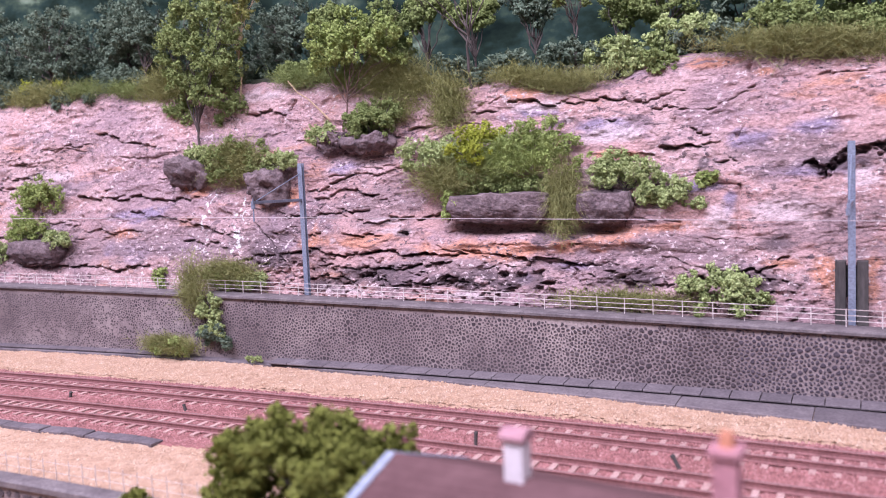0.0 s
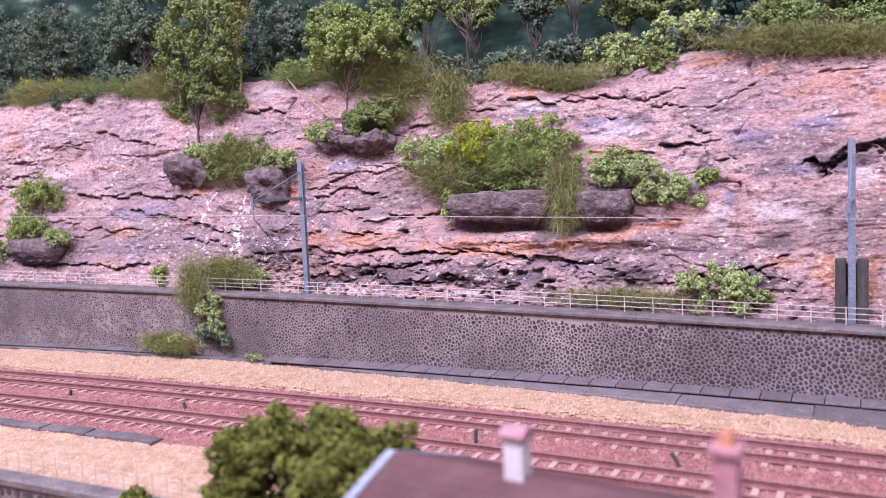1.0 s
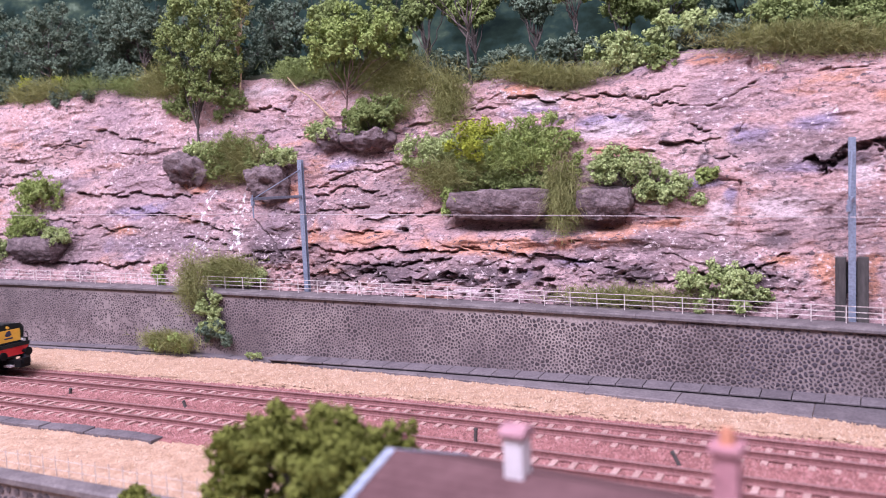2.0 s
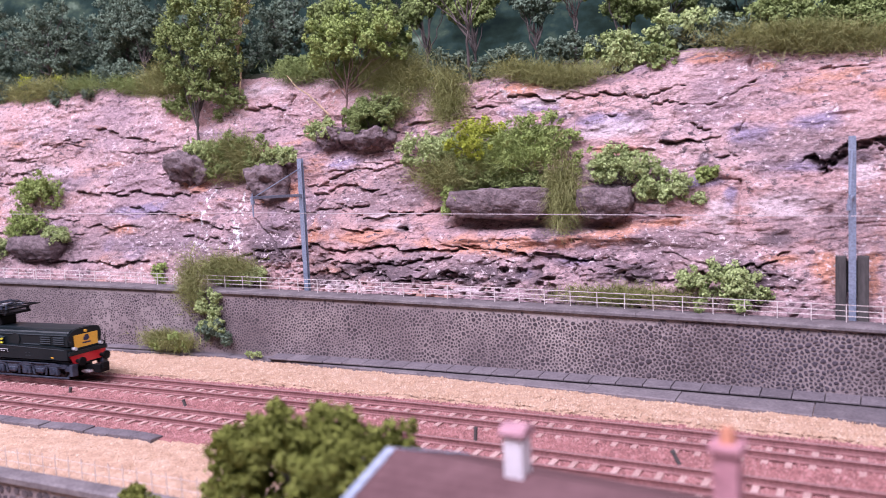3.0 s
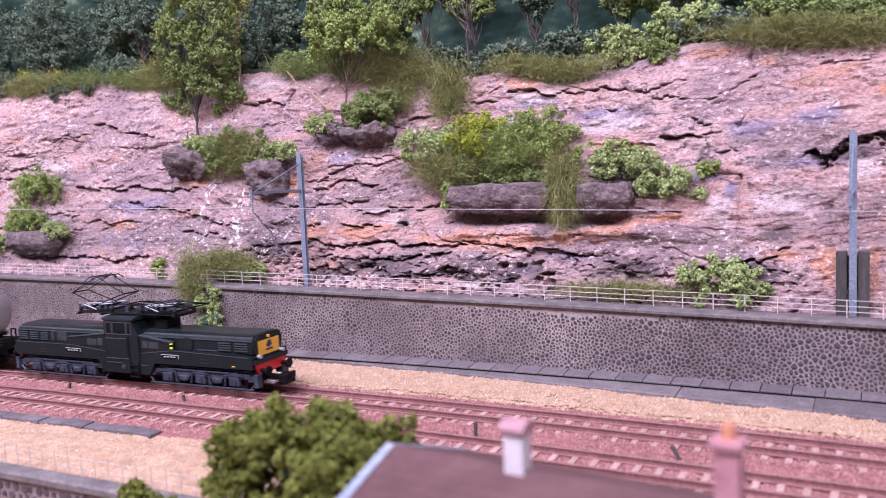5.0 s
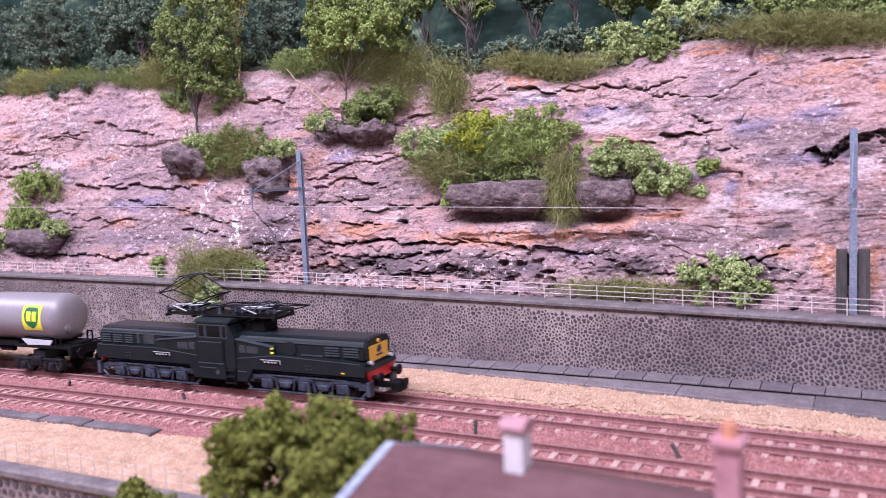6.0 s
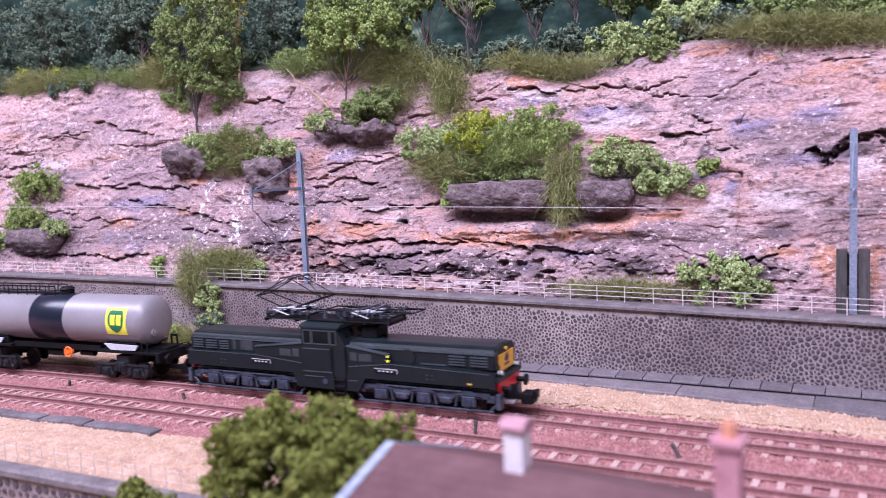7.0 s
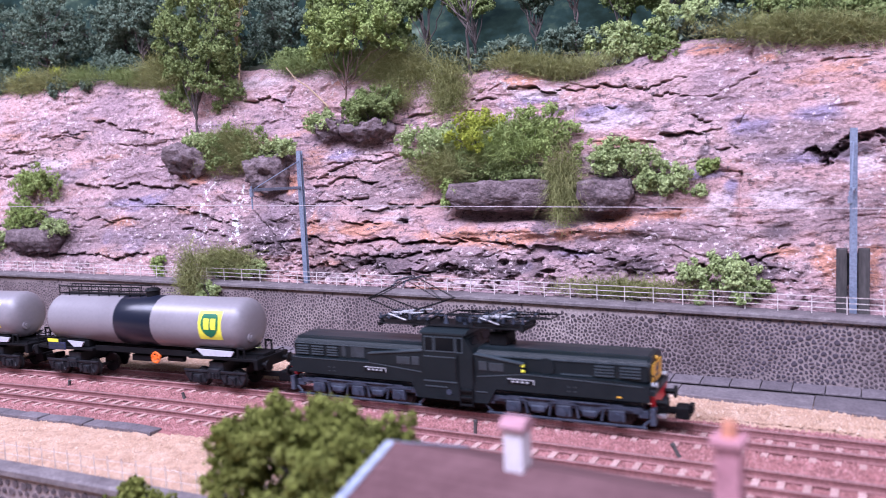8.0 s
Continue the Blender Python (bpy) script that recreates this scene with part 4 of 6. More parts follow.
def tree(at, trunk_top, crown, mat, bark, label, count, radius=1.0, size=.7, limbs=7, bare=0.0, clumps=26, clump=(2.0, 4.2), lean=0.0, low=-.35, group="trees on the hill"):
    """at: place of the foot; trunk_top: height of the fork; crown: centre offset and half sizes (x, y, z)."""
    t = thing("tree", label, "tree", Matrix.Translation(Vector(W(*at)) * MM), group=group)
    bm = bmesh.new()
    fork = Vector((lean, 0, trunk_top))
    branch(bm, (0, 0, -2.5), fork, radius, 5, .025)
    (cx, cy, cz), (rx, ry, rz) = crown
    c, r = cluster((cx, cy, cz), rx, ry, rz, clumps, *clump, low=low)
    order = rng.permutation(len(c))
    for k in range(limbs):
        tip = Vector(c[order[k % len(c)]])
        start = fork * rng.uniform(.62, 1.0)
        mid = start.lerp(tip, .5) + Vector((0, 0, rng.uniform(0, 2)))
        branch(bm, start, mid, radius * .5, 3, .05)
        e = branch(bm, mid, tip, radius * .28, 3, .06)
        for _ in range(3):
            e2 = e + Vector(rng.normal(size=3)) * 3.2
            rod(bm, mid.lerp(e, rng.uniform(.3, 1)), e2, radius * .12, 5, radius * .06)
    part("trunk", bm, bark, t)
    if count:
        v, f = foliage(c, r, count, size)
        link_mesh("crown", v, f, mat, t)
    return t


G_light = "pale green foam bush growing on the rock"
# clumps on the face
bush(-155, 85.5, 10, 3.6, M_leaf_mint, 2000, label=G_light, out=5)
bush(-133, 82, 18, 10.5, M_leaf_mid, 7800, label="mixed olive and green shrub on a rock ledge", out=5, twigs=9)
bush(-108.5, 79, 10, 6, M_leaf_mint, 3300, label=G_light, out=6)
bush(-249, 70, 15, 10, M_leaf_light, 5200, label="olive green shrub on the cliff", out=4, twigs=6)
bush(-255, 54.5, 13, 8, M_leaf_light, 3200, label="olive green shrub on the cliff", out=4)
bush(-230, 49, 7.5, 6.5, M_leaf_mint, 2200, label=G_light, out=6)
bush(-270, 42.6, 7, 7, M_leaf_mint, 1800, label=G_light, out=5)
bush(-88, 90, 8, 4.5, M_leaf_mint, 2200, label=G_light, out=6)
bush(-67, 94, 14, 9, M_leaf_mid, 6800, label="dense green shrub on a rock ledge", out=6)
bush(-38, 77, 17, 9.5, M_leaf_mint, 6400, label=G_light, out=4)
bush(-18, 81, 10.5, 9.5, M_leaf_yellow, 4200, label="bright yellow-green shrub on the ledge", out=11)
bush(-20, 71, 15, 6.5, M_leaf_mid, 5200, label="dense green shrub on a rock ledge", out=5)
bush(3, 77, 20, 11.5, M_leaf_light, 8000, label="yellowish green shrub with pale twigs on the ledge", out=6, twigs=12)
bush(-6, 65.5, 25, 3.2, M_leaf_mid, 3600, label="low green growth on the rock ledge", out=5)
bush(35, 67.5, 14, 8.5, M_leaf_mint, 5200, label=G_light, out=5)
bush(49.5, 60, 12.5, 5.5, M_leaf_mint, 4400, label=G_light, out=5)
bush(61.5, 65, 4, 3, M_leaf_light, 900, label=G_light, out=3)
bush(-28.5, 58, 2.6, 6, M_leaf_light, 900, label=G_light, out=7)
bush(67, 28.5, 14, 8.0, M_leaf_mint, 6200, label="pale green bush behind the white railing", o=60.5, size=.42)
bush(-128, 32.0, 15, 5, M_leaf_light, 3400, label="olive bush on the footway", o=60)
grass_tuft(-130, 33, 15, 6, 2600, 6.5, "olive grass behind the railing", o=59)
bush(-168, 31.5, 4.5, 5, M_leaf_light, 1300, label="olive bush on the footway", o=60)
bush(-117, 30.5, 8, 4.5, M_leaf_mint, 1800, label="pale bush on the footway", o=60)
bush(-272, 128, 4, 4.5, M_leaf_yellow, 700, label="bright yellow-green shrub at the cliff top", out=0)
# creeper over the wall
bush(-130, 14.5, 7.5, 12.5, M_leaf_mint, 5200, name="creeper", label="pale green creeper climbing the retaining wall", o=45.8, ry=2.0, category="creeper", n=26)
bush(-127, 7.5, 9, 6.5, M_leaf_dark, 2600, name="creeper", label="dark ivy at the foot of the wall", o=45.8, ry=1.8, category="creeper", n=24)
bush(-151, 4.2, 12.5, 3.0, M_leaf_light, 2600, label="olive bush at the foot of the wall", o=44.5, ry=2.5)
bush(-105, 1.3, 5.0, 1.0, M_leaf_mint, 700, label="small pale green plant at the kerb", o=43.5, ry=2, clump=(.5, 1.0), size=.26, n=16)
grass_tuft(-138, 29, 7, 12, 1500, 6.5, "hanging olive grass over the wall", o=47, ry=2.0, droop=1.0)
grass_tuft(-150, 4.5, 13, 3.5, 2400, 5.5, "olive grass at the foot of the wall", o=44.5, ry=2.0)
grass_tuft(-34.5, 98, 8, 12, 2400, 6.5, droop=1.1)
grass_tuft(14.6, 60, 5.5, 13, 1900, 7.5, droop=1.3, out=7, ry=2)
grass_tuft(-30, 68.5, 13, 6, 2400, 7, out=6)
grass_tuft(-6, 75, 15, 7, 1500, 7, out=9, mat=M_leaf_light)
grass_tuft(37, 25.5, 24, 3.0, 1900, 5.5, "olive grass behind the railing", o=60)
grass_tuft(4, 104, 22, 4.0, 2600, 7, "long olive grass along the cliff edge")
grass_tuft(92, 107.5, 27, 4.5, 4200, 7.5, "long olive grass along the cliff edge")
grass_tuft(135, 103, 16, 5, 1600, 7.5, "long olive grass along the cliff edge")
grass_tuft(-58, 108, 17, 9, 3800, 7.5, "long olive grass along the cliff edge")
grass_tuft(-180, 115, 17, 8, 3000, 7.5, "long olive grass along the cliff edge")
grass_tuft(-60, 98, 10, 6, 1500, 6)
grass_tuft(-131, 81, 13, 9, 3200, 6.5, out=7)
grass_tuft(-265, 124, 24, 6, 2200, 7, "long olive grass along the cliff edge")

for s, z, rx in ((-233, 121, 15), (-205, 118, 12), (-160, 116, 14), (-108, 113, 12), (-82, 110, 12)):
    grass_tuft(s, z, rx, 4, 1000, 5.5, "long olive grass along the cliff edge", mat=M_leaf_mid)
bush(-247, 117.5, 7, 6, M_leaf_dark, 2200, label="dark green shrub hanging over the cliff edge", out=1)
bush(-252, 126, 3, 5, M_leaf_yellow, 700, label="bright yellow-green shrub at the cliff top", out=0)
bush(-229, 117.5, 3, 3.4, M_leaf_dark, 600, label="dark green shrub hanging over the cliff edge", out=1)

# undergrowth along the edge of the wood
for s, z, rx, rz, m in ((-268, 122, 11, 8, M_leaf_dark), (-215, 126, 18, 9, M_leaf_dark), (-150, 124, 15, 7, M_leaf_dark), (-108, 120, 14, 6, M_leaf_mid), (-75, 116, 16, 6, M_leaf_mid),
                        (-12, 112, 17, 6, M_leaf_dark), (-38, 113, 10, 6, M_leaf_dark), (12, 113, 13, 6, M_leaf_dark), (27, 109, 13, 8.5, M_leaf_mint), (43, 107, 11, 6, M_leaf_mid), (62, 114, 16, 6, M_leaf_dark), (110, 113, 22, 7, M_leaf_mid), (82, 117, 15, 7, M_leaf_mid), (52, 117, 14, 6, M_leaf_mint), (-300, 126, 18, 9, M_leaf_dark)):
    bush(s, z, rx, rz, m, int(rx * rz * 34), name="undergrowth", label="dense undergrowth along the top of the cliff", o=float(face_offset(z)) + 3, ry=6, size=.5, category="undergrowth")

# trees along the top: a close wood, thinning towards the bare rock
D_ = "dark green broadleaf tree with grey trunk on the hill"
for s, o, h, rx, rz, cz, m in ((-345, 106, 14, 24, 24, 26, M_leaf_dark), (-305, 104, 14, 22, 22, 27, M_leaf_dark), (-262, 97, 13, 23, 18, 28, M_leaf_dark), (-238, 112, 12, 20, 20, 24, M_leaf_dark),
                               (-216, 104, 13, 18, 19, 26, M_leaf_dark), (-199, 95, 16, 18, 15, 30, M_leaf_dark), (-282, 122, 10, 24, 22, 18, M_leaf_dark), (-225, 128, 10, 24, 22, 18, M_leaf_dark),
                               (-176, 112, 12, 20, 20, 22, M_leaf_dark), (-150, 124, 10, 22, 22, 16, M_leaf_dark), (-126, 110, 10, 15, 18, 20, M_leaf_dark), (-108, 118, 10, 13, 18, 18, M_leaf_dark),
                               (-101, 102, 12, 9, 14, 25, M_leaf_mid), (-84, 124, 10, 14, 15, 20, M_leaf_mid), (-58, 114, 12, 10, 9, 30, M_leaf_mid), (-38, 118, 14, 12, 8, 30, M_leaf_mid), (40, 116, 12, 14, 9, 24, M_leaf_mid), (-12, 120, 14, 13, 8, 30, M_leaf_dark), (22, 124, 12, 10, 9, 28, M_leaf_mid),
                               (66, 124, 8, 18, 9, 16, M_leaf_dark), (108, 122, 8, 20, 9, 17, M_leaf_mid), (140, 118, 8, 18, 10, 16, M_leaf_dark)):
    z = float(edge_height(s)) + (o - 90) * .17
    tree((s, o, z), h, ((0, 0, cz), (rx, rx * .55, rz)), m, M_bark, D_, 20000, .85, .52, 13, clumps=int(rx * rz * .26), clump=(1.6, 4.0), low=-1.1)
# the tree that grows from the ledge
tree((-157, 79.5, 89), 12, ((4, 0, 43), (23, 11, 27)), M_leaf_mid, M_bark, "bushy mid-green tree rooted on a cliff ledge", 44000, .8, .44, 13, clumps=175, clump=(1.5, 3.6), low=-1.1)
bush(-170, 106, 9, 6, M_leaf_mid, 1700, name="hanging_growth", label="blue-green growth hanging below the ledge tree", out=2)
bush(-141, 106, 8, 8, M_leaf_mid, 1900, name="hanging_growth", label="blue-green growth hanging below the ledge tree", out=2)
# thin yellowing tree
tree((-137, 86, 112), 22, ((1, 0, 38), (12, 7, 19)), M_leaf_sere, M_twig, "slender tree with bare pale trunk and yellowing leaves", 13000, .5, .42, 12, clumps=52, clump=(1.2, 2.8), low=-1.1)
# the light spreading tree in the middle
tree((-81, 79, 92), 17, ((9, -2, 32), (23, 11, 16)), M_leaf_light, M_reddish, "light green spreading tree leaning from the cliff", 40000, .6, .42, 9, clumps=120, clump=(1.1, 2.9), lean=3, low=-.5)
# tall trunk with bare limbs
tree((-27.5, 87, 104.5), 22, ((-4, 0, 42), (20, 9, 9)), M_leaf_mid, M_bark, "tall slim tree with bare branching limbs at the cliff edge", 16000, .85, .42, 7, clumps=52, clump=(1.1, 2.8))
tree((11.5, 96, 112), 17, ((0, 0, 24), (11, 8, 11)), M_leaf_mid, M_bark, "slim tree with grey trunk on the hill", 4500, .65, .48, 10, clumps=30, clump=(.9, 2.4))
tree((86, 97, 116), 12, ((0, 0, 18), (12, 8, 8)), M_leaf_mid, M_bark, "slim tree with grey trunk on the hill", 4500, .65, .48, 10, clumps=30, clump=(.9, 2.4))
# a broken dead stick leaning on the rock
bm = bmesh.new()
branch(bm, (9, 2, -9), (-9, -2, 9), .45, 4, .02)
ob = part("dead_branch", bm, M_twig)
ob.matrix_world = Matrix.Translation(Vector(W(-98, 80, 106)) * MM)
tagged(ob, "broken dead branch leaning against the cliff", "branch")


# ---- the train ----
M_loco = material("dark_green_enamel", [(.005, .0085, .010), (.0075, .0115, .0135), (.011, .015, .0175)], 60, .34, .08, 1200, fine=.1, spec=.28)
M_roof = material("grey_green_roof", [(.010, .015, .018), (.016, .022, .026)], 80, .34, .06, 1200, fine=.1, spec=.35)
# lighter than the body green: edge highlights painted into strips, lids, frames and slats
M_trim = material("green_edge_highlight", [(.030, .041, .048), (.052, .066, .076)], 120, .32, .05, 1200, fine=.1, spec=.5)
M_under = material("blue_grey_casting", [(.018, .023, .036), (.034, .042, .062), (.065, .076, .10)], 250, .4, .3, 1500)
M_black = material("matt_black_plastic", [(.004, .004, .005), (.009, .009, .010)], 100, .55, .1, 1500, spec=.15)
M_steel = material("bare_steel", [(.60, .60, .62), (.72, .72, .74)], 150, .35, .1, 1500, metal=.25)
M_pane = material("grey_blind_panel", [(.020, .026, .03), (.034, .042, .048)], 150, .35, .05, 1200)
M_yellow = material("warm_yellow_paint", [(.68, .36, .03), (.76, .43, .05)], 80, .45, .05, 1200, fine=.08)
M_red = material("red_paint", [(.52, .015, .02), (.62, .025, .03)], 80, .45, .05, 1200, fine=.08)
M_white = material("white_paint", [(.56, .515, .53), (.66, .61, .625)], 80, .5, .05, 1200, fine=.08)
M_tank = material("satin_grey_tank", [(.212, .192, .205), (.235, .215, .228), (.258, .238, .25)], 40, .36, .03, 900, fine=.05)
M_bogie = material("satin_black_casting", [(.007, .007, .009), (.014, .014, .017), (.028, .028, .032)], 250, .38, .2, 1500, spec=.35)
M_band = material("black_band_paint", [(.008, .010, .020), (.012, .014, .027)], 60, .3, .03, 900, fine=.05)
M_logo_y = material("bright_yellow_decal", [(.78, .74, .04), (.84, .80, .06)], 80, .45, 0, 900, fine=.05)
M_logo_g = material("deep_green_decal", [(.008, .12, .05), (.012, .15, .065)], 80, .45, 0, 900, fine=.05)
M_orange = material("orange_paint", [(.85, .14, .015), (.92, .19, .02)], 80, .45, .05, 900, fine=.05)
M_wheel = material("dark_wheel_steel", [(.03, .03, .032), (.06, .055, .055)], 200, .45, .1, 1200, metal=.6)
M_marks = material("grey_marks", [(.36, .36, .37), (.46, .46, .47)], 80, .5, 0, 900)
M_plate = material("dulled_white_plate", [(.44, .43, .46), (.54, .53, .56)], 80, .5, .05, 900, fine=.08)
M_navy = material("navy_emblem", [(.02, .025, .06), (.03, .035, .08)], 80, .5, 0, 900)
M_glass = material("smoked_glass", [(.004, .005, .006), (.007, .008, .009)], 80, .12, 0, 900, fine=.02, spec=.12)

SPEED = 41.6                        # millimetres a second along the rails


def front_at(t):
    return -23.6 + SPEED * (t - 6.0)


SPINNING = []                       # wheelset, radius, place under its bogie


def wheelset(bogie, x, r):
    bm = bmesh.new()
    for y in (-4.6, 4.6):
        sgn = 1 if y > 0 else -1
        rod(bm, (0, y - .7, 0), (0, y + .7, 0), r, 24)
        rod(bm, (0, y - sgn * .7, 0), (0, y - sgn * 1.0, 0), r + .45, 24)
        rod(bm, (0, y + sgn * .7, 0), (0, y + sgn * .95, 0), r * .35, 10)
        for k in range(6):
            a = k * math.pi / 3
            rod(bm, (math.cos(a) * r * .3, y + sgn * .75, math.sin(a) * r * .3), (math.cos(a) * r * .85, y + sgn * .75, math.sin(a) * r * .85), .22, 5)
    rod(bm, (0, -5, 0), (0, 5, 0), .6, 8)
    ob = part("wheelset", bm, M_wheel, bogie)
    ob.location = (x * MM, 0, r * MM)
    SPINNING.append((ob, r, x))
    return ob


def loco_bogie(parent, x0, flip):
    """Three-axle bogie: cast side frames with axle boxes, leaf springs and brake gear."""
    bm = bmesh.new()
    for y in (-1, 1):
        f = y * 7.3
        box(bm, -20.5, 20.5, f - .5, f + .5, 4.7, 6.4, .15)
        box(bm, -21.5, 21.5, f + y * .6 - .3, f + y * .6 + .3, 1.2, 1.75, .12)
        for ax in (-7, 7):
            box(bm, ax - 5.2, ax + 5.2, f + y * .8 - .25, f + y * .8 + .25, 6.3, 6.75, .1)
            box(bm, ax - 1.9, ax + 1.9, f + y * .5 - .5, f + y * .5 + .5, 2.9, 4.6, .35)
        for ax in (-14, 0, 14):
            box(bm, ax - 2.1, ax + 2.1, f + y * .1 - .75, f + y * .1 + .75, 2.2, 5.4, .35)
            rod(bm, (ax, f + y * .7, 3.5), (ax, f + y * 1.15, 3.5), 1.05, 10)
            for k in range(4):
                box(bm, ax - 4.2 + k * .9, ax + 4.2 - k * .9, f + y * .55 - .35, f + y * .55 + .35, 5.5 + k * .32, 5.78 + k * .32)
        for ax in (-7, 7):
            prism(bm, [(ax - 3.2, 5.2), (ax + 3.2, 5.2), (ax + 1.0, 2.6), (ax - 1.0, 2.6)], f - .3 + y * .35, f + .3 + y * .35)
            rod(bm, (ax - 3.6, f + y * .5, 5.4), (ax - 3.0, f + y * .5, 2.2), .35, 6)
            rod(bm, (ax + 3.6, f + y * .5, 5.4), (ax + 3.0, f + y * .5, 2.2), .35, 6)
        rod(bm, (-20.5, f + y * .2, 1.7), (-22.3, f + y * .2, 3.4), .35, 6)
        rod(bm, (20.5, f + y * .2, 1.7), (22.3, f + y * .2, 3.4), .35, 6)
        box(bm, -22.0, -19.5, f - .5, f + .6, 3.8, 5.8, .2)
        box(bm, 19.5, 22.0, f - .5, f + .6, 3.8, 5.8, .2)
    box(bm, -20, 20, -6.6, 6.6, 5.0, 7.2)
    b = part("bogie", bm, M_under, parent, "blue-grey cast bogie side frames")
    b.location = (x0 * MM, 0, 0)
    for ax in (-14, 0, 14):
        wheelset(b, ax, 3.45)
    return b


def buffers_and_coupler(parent, x, sgn, z=7.6):
    for y in (-5.6, 5.6):
        bm = bmesh.new()
        rod(bm, (x, y, z), (x + sgn * 2.6, y, z), .75, 10)
        rod(bm, (x + sgn * 2.6, y, z), (x + sgn * 3.2, y, z), 1.65, 14)
        part("buffer", bm, M_black, parent)
    bm = bmesh.new()
    box(bm, min(x - sgn * 4, x + sgn * 4.2), max(x - sgn * 4, x + sgn * 4.2), -.9, .9, 3.6, 5.0, .1)
    box(bm, min(x + sgn * 4, x + sgn * 7.6), max(x + sgn * 4, x + sgn * 7.6), -2.3, 2.3, 2.7, 5.8, .3)
    box(bm, min(x + sgn * 7.2, x + sgn * 8.4), max(x + sgn * 7.2, x + sgn * 8.4), -1.5, 1.5, 4.2, 6.4, .2)
    part("coupler", bm, M_black, parent, "chunky black hook coupler")


def slats(bm, x0, x1, y, z0, z1, n):
    for k in range(n):
        z = z0 + (z1 - z0) * (k + .5) / n
        prism(bm, [(x0, z - .16), (x1, z - .16), (x1, z + .22), (x0, z + .22)], y - .42, y + .42)


def pantograph(parent, x, raised):
    bm = bmesh.new()
    for y in (-4.6, 4.6):
        box(bm, x - 8.5, x + 8.5, y - .35, y + .35, 26.3, 26.9, .1)
    for q in (-8.2, 0, 8.2):
        box(bm, x + q - .35, x + q + .35, -4.9, 4.9, 26.3, 26.9, .1)
    for q in (-7.5, 7.5):
        for y in (-4.6, 4.6):
            rod(bm, (x + q, y, 25.2), (x + q, y, 26.4), .8, 8, .55)
    p = part("pantograph", bm, M_black, parent, "raised black diamond pantograph" if raised else "folded black diamond pantograph")
    knee, top = (32.2, 38.2) if raised else (28.3, 28.7)
    reach = 12.5 if raised else 15.5
    bm = bmesh.new()
    for sgn in (-1, 1):
        for y in (-4.3, 4.3):
            rod(bm, (x - sgn * 2.2, y, 27.2), (x + sgn * reach, y * .8, knee), .24, 6)
            rod(bm, (x + sgn * reach, y * .8, knee), (x + sgn * .9, y * .75, top), .19, 6)
        rod(bm, (x + sgn * reach, -3.7, knee), (x + sgn * reach, 3.7, knee), .24, 6)
        rod(bm, (x - sgn * 2.2, -4.8, 27.2), (x - sgn * 2.2, 4.8, 27.2), .45, 6)
        rod(bm, (x + sgn * reach, -3.5, knee), (x + sgn * 1.2, 3.2, top), .14, 5)
    part("arm_frame", bm, M_black, p)
    bm = bmesh.new()
    for sgn in (-1, 1):
        box(bm, x + sgn * 1.6 - .35, x + sgn * 1.6 + .35, -5.2, 5.2, top + .1, top + .55, .1)
        for y in (-1, 1):
            rod(bm, (x + sgn * 1.6, y * 5.1, top + .3), (x + sgn * 1.6, y * 7.4, top - 1.2), .26, 6)
    part("collector_head", bm, M_under, p, "grey collector strips")
    bm = bmesh.new()
    rod(bm, (x - 3.5, -5.2, 28.6), (x + 3.5, -5.2, 28.9), .2, 6)
    rod(bm, (x - 4.5, -5.6, 28.2), (x + 1.2, -5.6, 26.4), .2, 6)
    for y in (-3.2, 2.6):
        rod(bm, (x - 5.5, y, 27.4), (x + 5.0, y + 1.4, 28.2), .2, 6)
    part("spring_rod", bm, M_steel, p, "bright metal spring rods")
    bm = bmesh.new()
    for k, q in enumerate((-7.6, -4.8, -1.6, 2.2, 5.2, 7.9)):
        rod(bm, (x + q, -4.4 + k % 3 * 1.2, 26.8), (x + q + 1.6, 3.8 - k % 2 * 2.0, 28.0 + k % 2 * .6), .24, 6)
        rod(bm, (x + q, -4.9, 26.6), (x + q, -4.9, 28.2), .5, 8, .3)
    part("lever_gear", bm, M_under, p, "grey levers and insulators")
    return p


